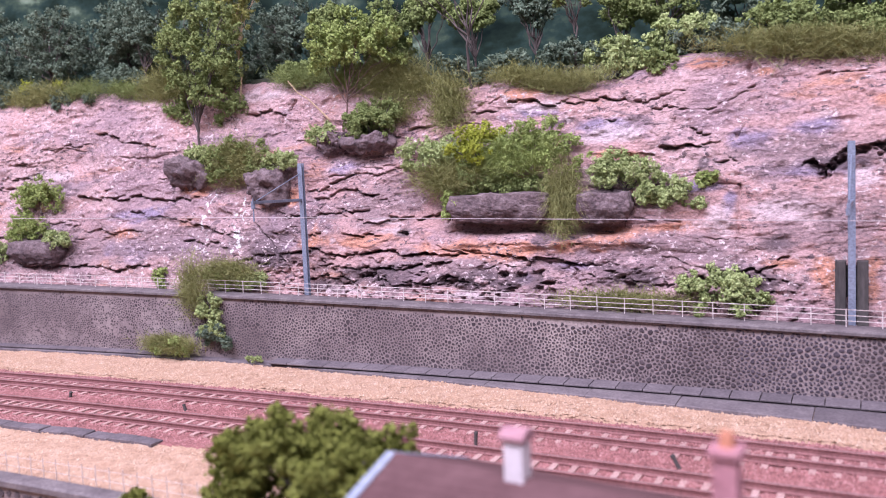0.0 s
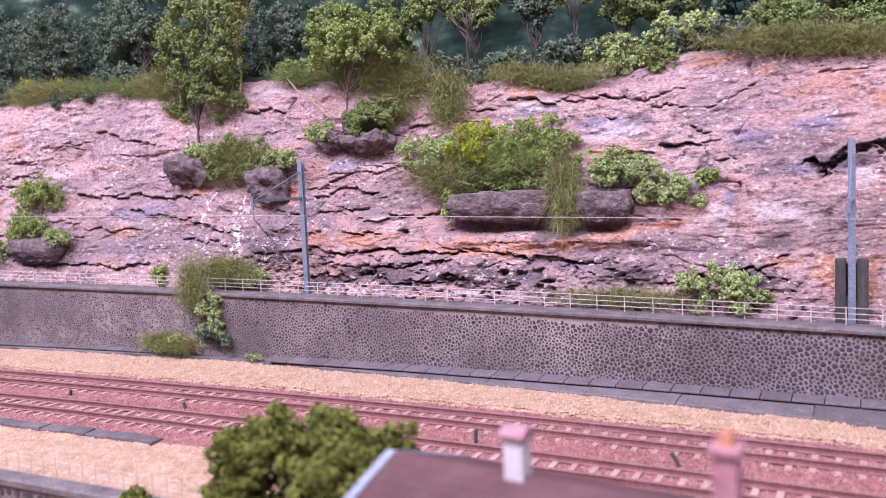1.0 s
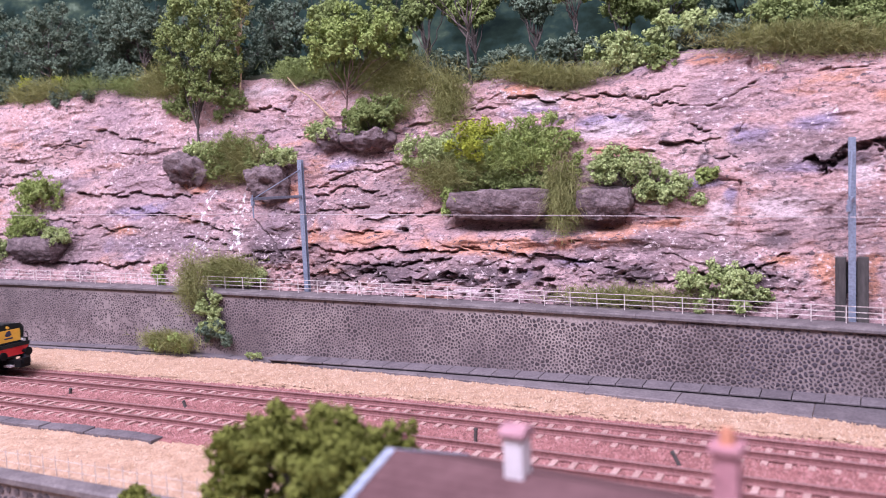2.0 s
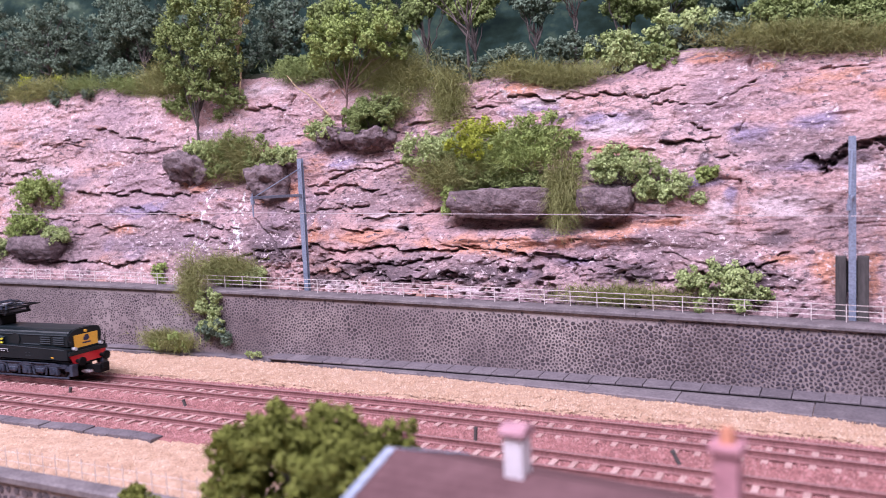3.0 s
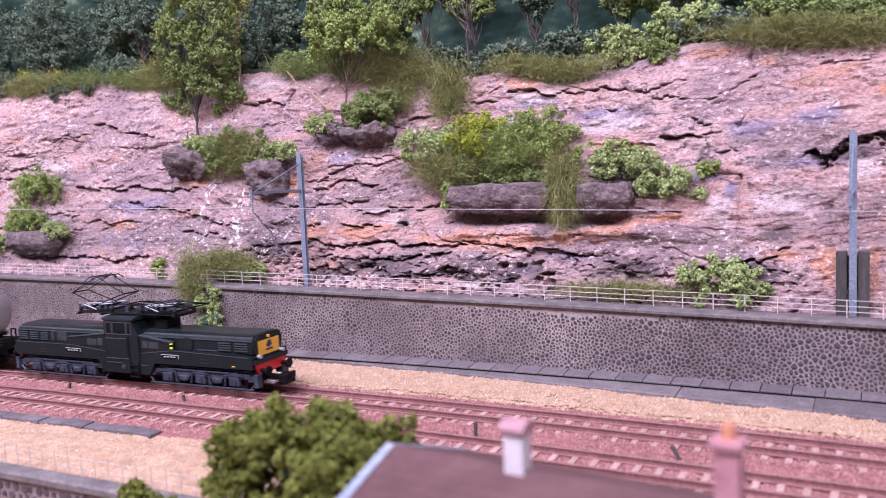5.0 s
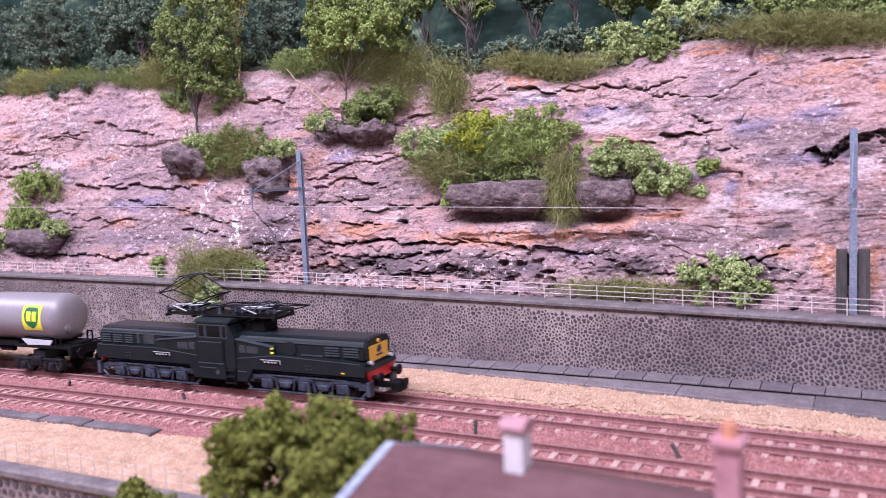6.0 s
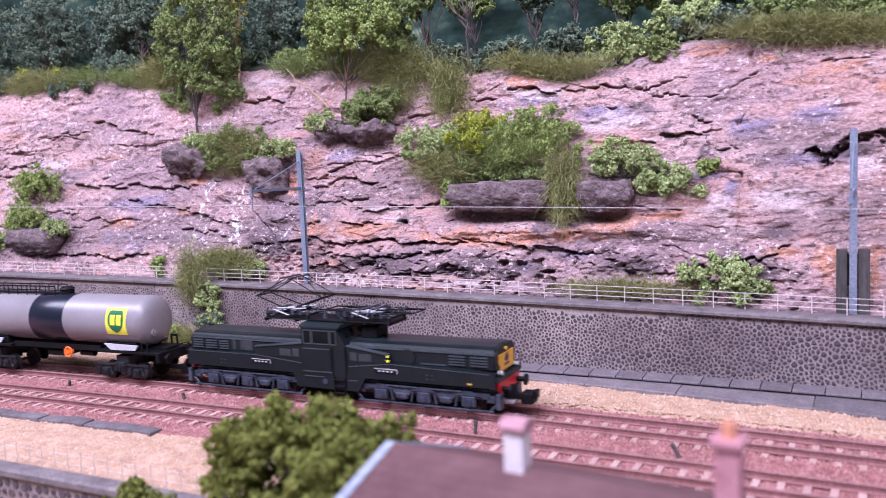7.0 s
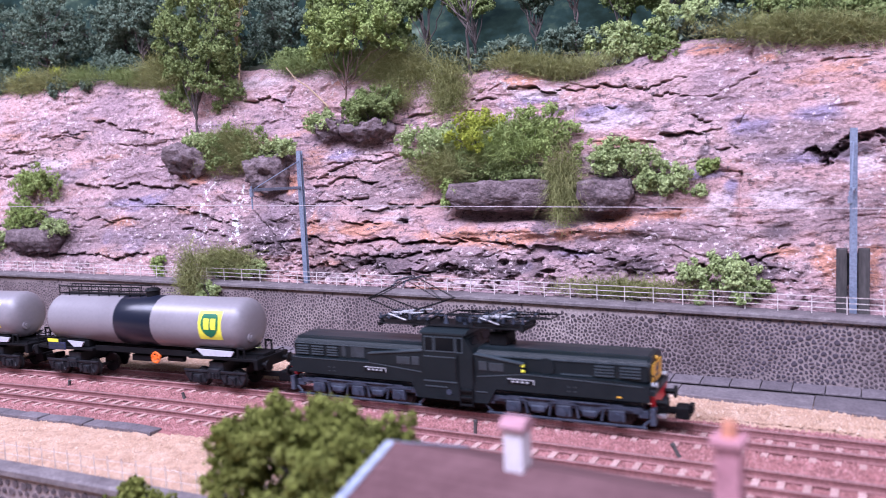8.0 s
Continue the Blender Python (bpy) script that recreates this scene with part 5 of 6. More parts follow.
def build_loco():
    L = thing("electric_locomotive", "dark green centre-cab electric model locomotive running on the far track", "locomotive")
    # lower body: side sheets with a deep middle between the bogies
    bm = bmesh.new()
    prism(bm, [(-54.5, 8.2), (-12.5, 8.2), (-10.5, 4.0), (11.0, 4.0), (13.5, 8.2), (54.5, 8.2), (54.5, 12.6), (45, 13.4), (-54.5, 13.4)], -8.9, 8.9)
    body = part("body", bm, M_loco, L)
    # hoods
    half = [(7.6, 13.3), (7.6, 17.2), (7.5, 17.9), (7.2, 18.5), (6.7, 19.0), (6.0, 19.3), (5.0, 19.5), (2.5, 19.65)]
    arch = [(-y, z) for y, z in half] + [(0, 19.7)] + half[::-1]
    for name, x0, x1 in (("rear_hood", -54.3, -8.2), ("front_hood", 7.2, 54.3)):
        bm = bmesh.new()
        section(bm, arch, x0, x1)
        end = [f for f in bm.faces if len(f.verts) > 4]
        es = list({e for f in end for e in f.edges if abs(e.verts[0].co.z - 13.3) > .1 or abs(e.verts[1].co.z - 13.3) > .1})
        bmesh.ops.bevel(bm, geom=es, offset=.5, segments=2, affect="EDGES")
        h = part(name, bm, M_loco, L)
        bm = bmesh.new()
        section(bm, [(-5.2, 19.40), (-4.6, 19.66), (0, 19.86), (4.6, 19.66), (5.2, 19.40)], x0 + 1.0, x1 - 1.0)
        part("roof_sheet", bm, M_roof, h)
        # lighter gutter colour stands in for the highlight along the hood shoulder
        bm = bmesh.new()
        for y in (-7.65, 7.65):
            box(bm, x0 + .4, x1 - .4, y - .2, y + .2, 17.55, 17.85)
        part("gutter", bm, M_trim, h, "gutter strip in lighter green, painted as an edge highlight")
        sides = (-7.62, 7.62)
        groups = [(-53, -48.6), (-47.4, -43), (-41.8, -38)] if x0 < 0 else [(40.5, 45.5), (47, 52.2)]
        for a, b in groups:
            bm = bmesh.new()
            for y in sides:
                slats(bm, a, b, y, 13.9, 17.2, 4)
            part("louvre", bm, M_trim, h)
        if x0 < 0:
            for a, b in ((-36.6, -35.2), (-33.4, -28.6)):
                bm = bmesh.new()
                box(bm, a, b, -7.78, 7.78, 14.1, 17.7, .15)
                part("side_panel", bm, M_pane, h, "grey blind window panel")
        else:
            for y in (-1, 1):
                bm = bmesh.new()
                rod(bm, (27.5, y * 7.5, 15.7), (27.5, y * 7.95, 15.7), 2.35, 22)
                part("round_hatch", bm, M_loco, h)
                bm = bmesh.new()
                box(bm, 31.5, 39.5, min(y * 7.5, y * 7.8), max(y * 7.5, y * 7.8), 13.7, 14.1)
                part("step_strip", bm, M_trim, h)
    # cab
    bm = bmesh.new()
    prism(bm, [(-8.6, 8.2), (-8.6, 23.4), (4.0, 23.4), (7.0, 18.4), (7.6, 13.0), (7.6, 8.2)], -8.95, 8.95)
    cab = part("cab", bm, M_loco, L)
    bm = bmesh.new()
    section(bm, [(-9.1, 23.3), (-9.1, 23.8), (-7.5, 24.5), (0, 24.9), (7.5, 24.5), (9.1, 23.8), (9.1, 23.3)], -9.3, 5.0)
    part("cab_roof", bm, M_roof, cab)
    for y in (-1, 1):
        for a, b in ((-7.6, -5.2), (-4.4, 1.4), (2.2, 3.8)):
            bm = bmesh.new()
            tilt = Matrix.Translation((0, y * 8.95, 20.4))
            box(bm, a, b, -.1, .1, -2.0, 2.0, .05, tilt)
            w = part("cab_window", bm, M_glass, cab, "dark glazed cab window")
            bm = bmesh.new()
            box(bm, a - .25, b + .25, -.14, .14, -2.3, -2.0, 0, tilt)
            box(bm, a - .25, b + .25, -.14, .14, 2.0, 2.3, 0, tilt)
            box(bm, a - .25, a, -.14, .14, -2.0, 2.0, 0, tilt)
            box(bm, b, b + .25, -.14, .14, -2.0, 2.0, 0, tilt)
            part("window_frame", bm, M_trim, w)
        bm = bmesh.new()
        for q in (2.6, 6.9):
            box(bm, q - .12, q + .12, min(y * 8.9, y * 9.12), max(y * 8.9, y * 9.12), 5.5, 17.5)
        part("door_edge", bm, M_black, cab)
        bm = bmesh.new()
        box(bm, -8.4, 2.0, min(y * 8.9, y * 9.15), max(y * 8.9, y * 9.15), 9.0, 9.35)
        part("body_moulding", bm, M_trim, cab)
        bm = bmesh.new()
        rod(bm, (2.0, y * 9.3, 10), (2.0, y * 9.3, 17), .14, 5)
        rod(bm, (7.4, y * 9.3, 10), (7.4, y * 9.3, 17), .14, 5)
        part("handrail", bm, M_black, cab)
        bm = bmesh.new()
        for z in (3.0, 5.0, 7.0):
            box(bm, 3.0, 6.6, min(y * 8.8, y * 9.7), max(y * 8.8, y * 9.7), z, z + .35)
        box(bm, 2.8, 3.1, min(y * 8.8, y * 9.4), max(y * 8.8, y * 9.4), 2.6, 8)
        box(bm, 6.5, 6.8, min(y * 8.8, y * 9.4), max(y * 8.8, y * 9.4), 2.6, 8)
        part("cab_steps", bm, M_black, cab)
        bm = bmesh.new()
        rod(bm, (-.6, y * 8.9, 6.3), (-.6, y * 9.1, 6.3), .8, 12)
        part("filler_cap", bm, M_under, body)
    for x, turn in ((5.4, -31), (-8.6, 0)):
        for y in (-4.2, 4.2):
            bm = bmesh.new()
            box(bm, -.14, .14, -2.6, 2.6, -1.2, 1.2, .08, Matrix.Translation((x, y, 21.1 if turn else 22.0)) @ Matrix.Rotation(radians(turn), 4, "Y"))
            part("cab_window", bm, M_glass, cab, "dark glazed cab window")
    # sloping equipment boxes beside the hoods
    for x0, x1 in ((7.5, 21.6), (-8.5, -26.5)):
        for y in (-1, 1):
            bm = bmesh.new()
            prism(bm, [(x0, 13.2), (x0, 18.0), (x1, 16.0), (x1, 13.2)], min(y * 7.4, y * 9.0), max(y * 7.4, y * 9.0))
            bx = part("sloping_box", bm, M_loco, L)
            bm = bmesh.new()
            prism(bm, [(x0, 18.0), (x0, 18.35), (x1, 16.35), (x1, 16.0)], min(y * 7.4, y * 9.3), max(y * 7.4, y * 9.3))
            part("box_lid", bm, M_trim, bx)
            bm = bmesh.new()
            s = 1 if x1 > x0 else -1
            box(bm, min(x0 + s * 4.2, x0 + s * 8.5), max(x0 + s * 4.2, x0 + s * 8.5), min(y * 8.9, y * 9.1), max(y * 8.9, y * 9.1), 13.6, 15.9, .1)
            box(bm, min(x0 + s * 1.2, x0 + s * 3.6), max(x0 + s * 1.2, x0 + s * 3.6), min(y * 8.9, y * 9.1), max(y * 8.9, y * 9.1), 13.6, 16.2, .1)
            part("side_panel", bm, M_pane, bx)
            if x1 > 0:
                for z in (14.2, 15.7):
                    bm = bmesh.new()
                    box(bm, x1 - .6, x1 + .35, min(y * 8.6, y * 9.15), max(y * 8.6, y * 9.15), z - .34, z + .34, .08)
                    part("marker", bm, M_logo_y, bx, "small yellow marker")
    # waist line and small fittings on the side sheets
    for y in (-1, 1):
        for a, b, za, zb in ((-54, -26, 13.2, 13.2), (-26, -9, 13.2, 11.6), (8, 22, 11.6, 13.3), (22, 53, 13.3, 12.3)):
            bm = bmesh.new()
            prism(bm, [(a, za - .14), (b, zb - .14), (b, zb + .12), (a, za + .12)], min(y * 8.85, y * 9.05), max(y * 8.85, y * 9.05))
            part("waist_moulding", bm, M_trim, body)
        for a, b, z in ((-8.0, -1.0, 7.6), (7.6, 11.0, 7.2), (-8.2, 1.8, 16.6)):
            bm = bmesh.new()
            box(bm, a, b, min(y * 8.85, y * 9.1), max(y * 8.85, y * 9.1), z - .14, z + .14)
            part("door_ledge", bm, M_trim, body)
        for a, b, z in ((-28.0, -20.6, 11.3), (17.0, 24.6, 11.2)):
            bm = bmesh.new()
            box(bm, a, b, min(y * 8.85, y * 9.12), max(y * 8.85, y * 9.12), z - .75, z + .65, .05)
            pl = part("number_plate", bm, M_black, body, "dark plate with a pale edge and unreadable marks")
            bm = bmesh.new()
            box(bm, a, b, min(y * 9.1, y * 9.2), max(y * 9.1, y * 9.2), z + .42, z + .66)
            for k in range(4):
                q = a + 1.2 + k * 1.35
                box(bm, q, q + .75, min(y * 9.1, y * 9.18), max(y * 9.1, y * 9.18), z - .4, z + .05)
            box(bm, b - .25, b, min(y * 9.1, y * 9.18), max(y * 9.1, y * 9.18), z - .7, z + .4)
            part("plate_marks", bm, M_marks, pl)
        for q in (-41, 33.5):
            bm = bmesh.new()
            for dz in (9.4, 10.6):
                for dx in (0, 1.6):
                    box(bm, q + dx, q + dx + .9, min(y * 8.88, y * 9.0), max(y * 8.88, y * 9.0), dz, dz + .25)
            part("small_lettering", bm, M_pane, body)
        bm = bmesh.new()
        box(bm, 46.4, 47.6, min(y * 8.88, y * 9.0), max(y * 8.88, y * 9.0), 8.9, 9.3)
        part("axle_note", bm, M_yellow, body)
    # both ends
    for sgn in (1, -1):
        x = 54.4 * sgn
        lo, hi = (lambda d: min(x, x + sgn * d)), (lambda d: max(x, x + sgn * d))
        bm = bmesh.new()
        section(bm, [(-5.3, 12.3), (-5.4, 17.3), (5.4, 17.3), (5.3, 12.3)], lo(.25), hi(.25))
        pn = part("end_panel", bm, M_yellow, L, "warm yellow warning panel")
        bm = bmesh.new()
        section(bm, [(-1.6, 15.2), (-.6, 16.8), (.9, 16.9), (1.5, 15.3), (.6, 14.6), (-.8, 14.6)], lo(.32), hi(.32))
        box(bm, lo(.3), hi(.32), -1.9, 1.9, 13.5, 14.1)
        part("emblem", bm, M_navy, pn)
        bm = bmesh.new()
        rod(bm, (x - sgn * .6, 0, 18.3), (x + sgn * .4, 0, 18.3), .6, 12)
        part("top_lamp", bm, M_yellow, pn)
        bm = bmesh.new()
        section(bm, [(-8.2, 9.9), (8.2, 9.9), (6.4, 6.5), (-6.4, 6.5)], lo(1.0), hi(1.0))
        part("buffer_beam", bm, M_red, L, "bright red buffer beam")
        bm = bmesh.new()
        box(bm, lo(1.3), hi(1.3), -8.7, 8.7, 9.9, 11.4, .15)
        part("end_platform", bm, M_loco, L)
        for y in (-6.0, 6.0):
            bm = bmesh.new()
            rod(bm, (x, y, 12.3), (x + sgn * 1.5, y, 12.3), .68, 12)
            part("headlight", bm, M_marks, L)
            bm = bmesh.new()
            rod(bm, (x + sgn * 1.2, y * 1.3, 11.2), (x + sgn * 1.2, y * 1.3, 15), .16, 5)
            rod(bm, (x + sgn * 1.2, y * 1.3, 15), (x + sgn * .2, y * 1.3, 15.4), .16, 5)
            part("handrail", bm, M_black, L)
        bm = bmesh.new()
        box(bm, min(x - sgn * 1, x + sgn * 2.6), max(x - sgn * 1, x + sgn * 2.6), -2.2, 2.2, 2.4, 3.2, .1)
        part("coupler_plate", bm, M_white, L, "pale coupler mounting plate")
        bm = bmesh.new()
        box(bm, lo(1.4), hi(1.4), -8.4, -5.8, 2.2, 6.6, .2)
        box(bm, lo(1.4), hi(1.4), 5.8, 8.4, 2.2, 6.6, .2)
        part("guard_iron", bm, M_under, L)
        buffers_and_coupler(L, x + sgn * .8, sgn)
    # roof platform over the cab and its gear
    bm = bmesh.new()
    box(bm, -25, 20.5, -5.4, 5.4, 24.9, 25.25, .08)
    for x in (-24.5, -13, 12, 20):
        box(bm, x - .4, x + .4, -5.6, 5.6, 24.3, 24.95)
    deck = part("roof_platform", bm, M_black, L)
    bm = bmesh.new()
    box(bm, 9.6, 15.0, -3.6, 3.6, 19.4, 23.6, .6)
    part("resistor_box", bm, M_black, L)
    bm = bmesh.new()
    for k, x in enumerate((-4, -1, 2, 5)):
        rod(bm, (x, -2 + k % 2 * 3, 25.2), (x, -2 + k % 2 * 3, 27.6), .8, 8, .45)
    rod(bm, (-6, -3, 27.7), (8, 2, 27.7), .22, 6)
    rod(bm, (-6, 3, 27.2), (8, -3, 28.0), .22, 6)
    box(bm, -3.2, .8, 2.0, 4.8, 25.3, 27.2, .2)
    part("roof_insulators", bm, M_under, deck)
    pantograph(L, -16.4, True)
    pantograph(L, 12.5, False)
    for x, f in ((-31.5, -1), (32.0, 1)):
        loco_bogie(L, x, f)
    bm = bmesh.new()
    box(bm, -52, 52, -6.0, 6.0, 6.4, 8.6)
    part("underframe", bm, M_black, L)
    return L


def tank_patch(name, rows, r, zc, mat, parent, side, label=""):
    """A decal wrapped on the tank's side: rows of (height over the axis, x0, x1)."""
    V, F = [], []
    for h, a, b in rows:
        ang = math.asin(max(-1, min(1, h / r)))
        y, z = side * r * math.cos(ang), zc + r * math.sin(ang)
        V += [(a, y, z), (b, y, z)]
    for i in range(len(rows) - 1):
        F.append((2 * i, 2 * i + 1, 2 * i + 3, 2 * i + 2))
    return link_mesh(name, V, F, mat, parent, label)


def build_wagon(label):
    w = thing("tank_wagon", label, "tank wagon", group="tank wagons behind the locomotive")
    R, ZC, HL = 8.8, 20.3, 45.2
    prof = []
    for k in range(9):
        a = k / 8 * math.pi / 2
        prof.append((-HL + 4.6 - 4.6 * math.cos(a), R * (math.sin(a) ** .72) if k else 0.0))
    prof += [(-9.7, R), (-9.6, R + .06), (7.2, R + .06), (7.3, R)]
    prof += [(-x, r) for x, r in prof[8::-1]]
    n = 48
    V, F = [], []
    for x, r in prof:
        for i in range(n):
            a = i / n * 2 * math.pi
            V.append((x, r * math.cos(a), ZC + r * math.sin(a)))
    mats = []
    for i in range(len(prof) - 1):
        for j in range(n):
            jj = (j + 1) % n
            F.append((i * n + j, (i + 1) * n + j, (i + 1) * n + jj, i * n + jj))
            mats.append(1 if 8 < i < 12 and prof[i][0] > -12 and prof[i + 1][0] < 7.4 else 0)
    tank = link_mesh("tank", V, F, M_tank, w, "satin grey cylindrical tank with a black centre band", True)
    tank.data.materials.append(M_band)
    tank.data.polygons.foreach_set("material_index", mats)
    for side in (-1, 1):
        lx0, lx1 = (28.2, 37.6)
        if side > 0:
            lx0, lx1 = -37.6, -28.2
        rows = [(-3.9 + 9.3 * k / 10, lx0, lx1) for k in range(11)]
        lg = tank_patch("decal_panel", rows, R + .05, ZC, M_logo_y, tank, side, "yellow square decal with a green shield")
        c = (lx0 + lx1) / 2
        prof2 = [(-3.2, .15), (-2.6, 1.4), (-1.6, 2.6), (-.4, 3.3), (1.0, 3.6), (2.6, 3.5), (3.7, 3.3), (4.3, 3.0), (4.55, 2.2)]
        tank_patch("shield", [(h, c - q, c + q) for h, q in prof2], R + .11, ZC, M_logo_g, lg, side)
        for a, b in ((-2.4, -.25), (.45, 2.5)):
            s = 1 if side < 0 else -1
            xa, xb = sorted((c + s * a, c + s * b))
            tank_patch("decal_mark", [(-.5 + 3.6 * k / 3, xa, xb) for k in range(4)], R + .16, ZC, M_logo_y, lg, side)
    for sgn in (-1, 1):
        bm = bmesh.new()
        rod(bm, (sgn * (HL - 1.4), -3.0, ZC - 3.6), (sgn * (HL - .1), -3.0, ZC - 3.6), 1.5, 16)
        rod(bm, (sgn * (HL - .2), -3.0, ZC - 3.6), (sgn * (HL + .3), -3.0, ZC - 3.6), .7, 10)
        part("end_boss", bm, M_tank, tank)
        bm = bmesh.new()
        box(bm, sgn * (HL - .9) - .3, sgn * (HL - .9) + .3, -4, -1.6, ZC - .6, ZC - .3)
        part("end_mark", bm, M_pane, tank)
    # filler dome and walkway
    bm = bmesh.new()
    rod(bm, (1.2, 0, ZC + R - .4), (1.2, 0, ZC + R + 1.8), 2.4, 20)
    rod(bm, (1.2, 0, ZC + R + 1.7), (1.2, 0, ZC + R + 2.6), 2.8, 20, 1.8)
    rod(bm, (1.2, -2.2, ZC + R + 2.3), (1.2, 2.2, ZC + R + 2.3), .4, 6)
    part("filler_dome", bm, M_black, w)
    bm = bmesh.new()
    box(bm, -41.0, -1.5, -1.8, 1.8, ZC + R - .1, ZC + R + .25)
    wk = part("walkway", bm, M_black, w)
    for y in (-2.8, 2.8):
        bm = bmesh.new()
        rod(bm, (-41.5, y, ZC + R + 2.9), (-2, y, ZC + R + 2.9), .24, 6)
        rod(bm, (-41.5, y, ZC + R + .5), (-2, y, ZC + R + .5), .22, 6)
        for k in range(9):
            q = -41.5 + 39.5 * k / 8
            rod(bm, (q, y, ZC + R - .6), (q, y, ZC + R + 2.9), .2, 6)
        part("railing", bm, M_black, wk)
    # underframe
    bm = bmesh.new()
    box(bm, -50, 50, -2.2, 2.2, 8.4, 11.2, .2)
    part("centre_sill", bm, M_black, w)
    for sgn in (-1, 1):
        bm = bmesh.new()
        box(bm, sgn * 50 - .8, sgn * 50 + .8, -8.2, 8.2, 7.2, 10.6, .2)
        part("headstock", bm, M_black, w)
        bm = bmesh.new()
        box(bm, min(sgn * 22, sgn * 50), max(sgn * 22, sgn * 50), -7.6, 7.6, 9.6, 10.5, .1)
        part("end_deck", bm, M_black, w)
        bm = bmesh.new()
        box(bm, sgn * 32 - 7, sgn * 32 + 7, -6.2, 6.2, 10.4, 13.2, .3)
        part("tank_saddle", bm, M_black, w)
        bm = bmesh.new()
        box(bm, -22, 22, min(sgn * 5.4, sgn * 6.0), max(sgn * 5.4, sgn * 6.0), 9.6, 11.4)
        part("side_sill", bm, M_black, w)
    bm = bmesh.new()
    box(bm, -6, 3, -5.0, 5.0, 6.6, 8.8, .3)
    part("brake_box", bm, M_black, w)
    bm = bmesh.new()
    rod(bm, (10.5, -4, 8.2), (17, -4, 8.2), 1.1, 12)
    part("air_tank", bm, M_black, w)
    for sgn in (-1, 1):
        for y in (-1, 1):
            bm = bmesh.new()
            x0, x1 = (25.5, 41.0) if sgn > 0 else (-34.0, -26.0)
            prism(bm, [(x0, 12.9), (x1, 12.6), (x1 - 1.2, 10.9), (x0 + 3, 10.7)], min(y * 7.0, y * 7.6), max(y * 7.0, y * 7.6))
            part("saddle_plate", bm, M_plate, w, "off-white saddle plate")
            bm = bmesh.new()
            for q in (42.5, 45.0):
                rod(bm, (sgn * q, y * 7.2, 10), (sgn * q, y * 7.2, 13.6), .35, 6)
            rod(bm, (sgn * 42.5, y * 7.2, 13.6), (sgn * 45, y * 7.2, 13.6), .35, 6)
            part("shunter_handle", bm, M_black, w)
        bm = bmesh.new()
        for y in (-7.2, -2.5, 2.5, 7.2):
            rod(bm, (sgn * 49.8, y, 10), (sgn * 49.8, y, 14.2 if sgn < 0 else 11.4), .17, 5)
        rod(bm, (sgn * 49.8, -7.2, 14.2 if sgn < 0 else 11.4), (sgn * 49.8, 7.2, 14.2 if sgn < 0 else 11.4), .17, 5)
        part("end_rail", bm, M_black, w)
        bm = bmesh.new()
        for y in (-1, 1):
            f = y * 7.0
            prism(bm, [(-12.5, 5.7), (12.5, 5.7), (12.5, 4.2), (10.8, 1.5), (4.2, 1.5), (2.6, 3.3), (-2.6, 3.3), (-4.2, 1.5), (-10.8, 1.5), (-12.5, 4.2)], f - .35, f + .35)
            box(bm, -12.8, 12.8, f + y * .3 - .4, f + y * .3 + .4, 5.2, 5.9, .1)
            box(bm, -2.4, 2.4, f + y * .4 - .5, f + y * .4 + .5, 3.2, 6.6, .25)
            for k in (-1.3, 0, 1.3):
                rod(bm, (k, f + y * .9, 3.4), (k, f + y * .9, 5.2), .5, 8)
            for ax in (-7.2, 7.2):
                box(bm, ax - 1.5, ax + 1.5, f + y * .5 - .6, f + y * .5 + .6, 1.5, 4.3, .3)
                rod(bm, (ax, f + y * 1.0, 2.9), (ax, f + y * 1.4, 2.9), .9, 10)
                for k in (-1, 1):
                    rod(bm, (ax + k * 1.9, f + y * .6, 4.9), (ax + k * 3.4, f + y * .6, 1.8), .34, 6)
                    rod(bm, (ax + k * 2.6, f + y * .4, 2.2), (ax + k * 2.6, f + y * .4, 4.8), .55, 8)
        box(bm, -3, 3, -6.4, 6.4, 4.2, 8.6, .2)
        bg = part("bogie", bm, M_bogie, w, "black cast bogie with coil springs")
        bg.location = (sgn * 32.5 * MM, 0, 0)
        for ax in (-7.2, 7.2):
            wheelset(bg, ax, 2.9)
        buffers_and_coupler(w, sgn * 50.2, sgn, 8.6)
    for y in (-1, 1):
        # brake wheel: rim, hub and spokes
        bm = bmesh.new()
        cx, cz, rr = 8.0 * -y, 9.0, 1.7
        last = None
        for k in range(17):
            a = k / 16 * 2 * math.pi
            p = (cx + rr * math.cos(a), y * 7.8, cz + rr * math.sin(a))
            if last:
                rod(bm, last, p, .38, 6)
            last = p
        for k in range(5):
            a = k / 5 * 2 * math.pi
            rod(bm, (cx, y * 7.8, cz), (cx + rr * math.cos(a), y * 7.8, cz + rr * math.sin(a)), .3, 6)
        rod(bm, (cx, y * 6.0, cz), (cx, y * 8.2, cz), .75, 10)
        part("brake_wheel", bm, M_orange, w, "orange brake handwheel")
        bm = bmesh.new()
        box(bm, -43.5, -35, min(y * 7.5, y * 7.9), max(y * 7.5, y * 7.9), 9.4, 12.2, .1)
        bd = part("data_panel", bm, M_navy, w, "blue-black data panel with yellow strip")
        bm = bmesh.new()
        box(bm, -43.6, -38.4, min(y * 7.8, y * 8.0), max(y * 7.8, y * 8.0), 12.1, 13.3, .05)
        part("yellow_strip", bm, M_logo_y, bd)
        bm = bmesh.new()
        for k in range(4):
            for j in range(2):
                box(bm, -43 + k * 2, -41.6 + k * 2, min(y * 7.85, y * 7.97), max(y * 7.85, y * 7.97), 9.8 + j * 1.1, 10.4 + j * 1.1)
        part("small_lettering", bm, M_pane, bd)
    return w


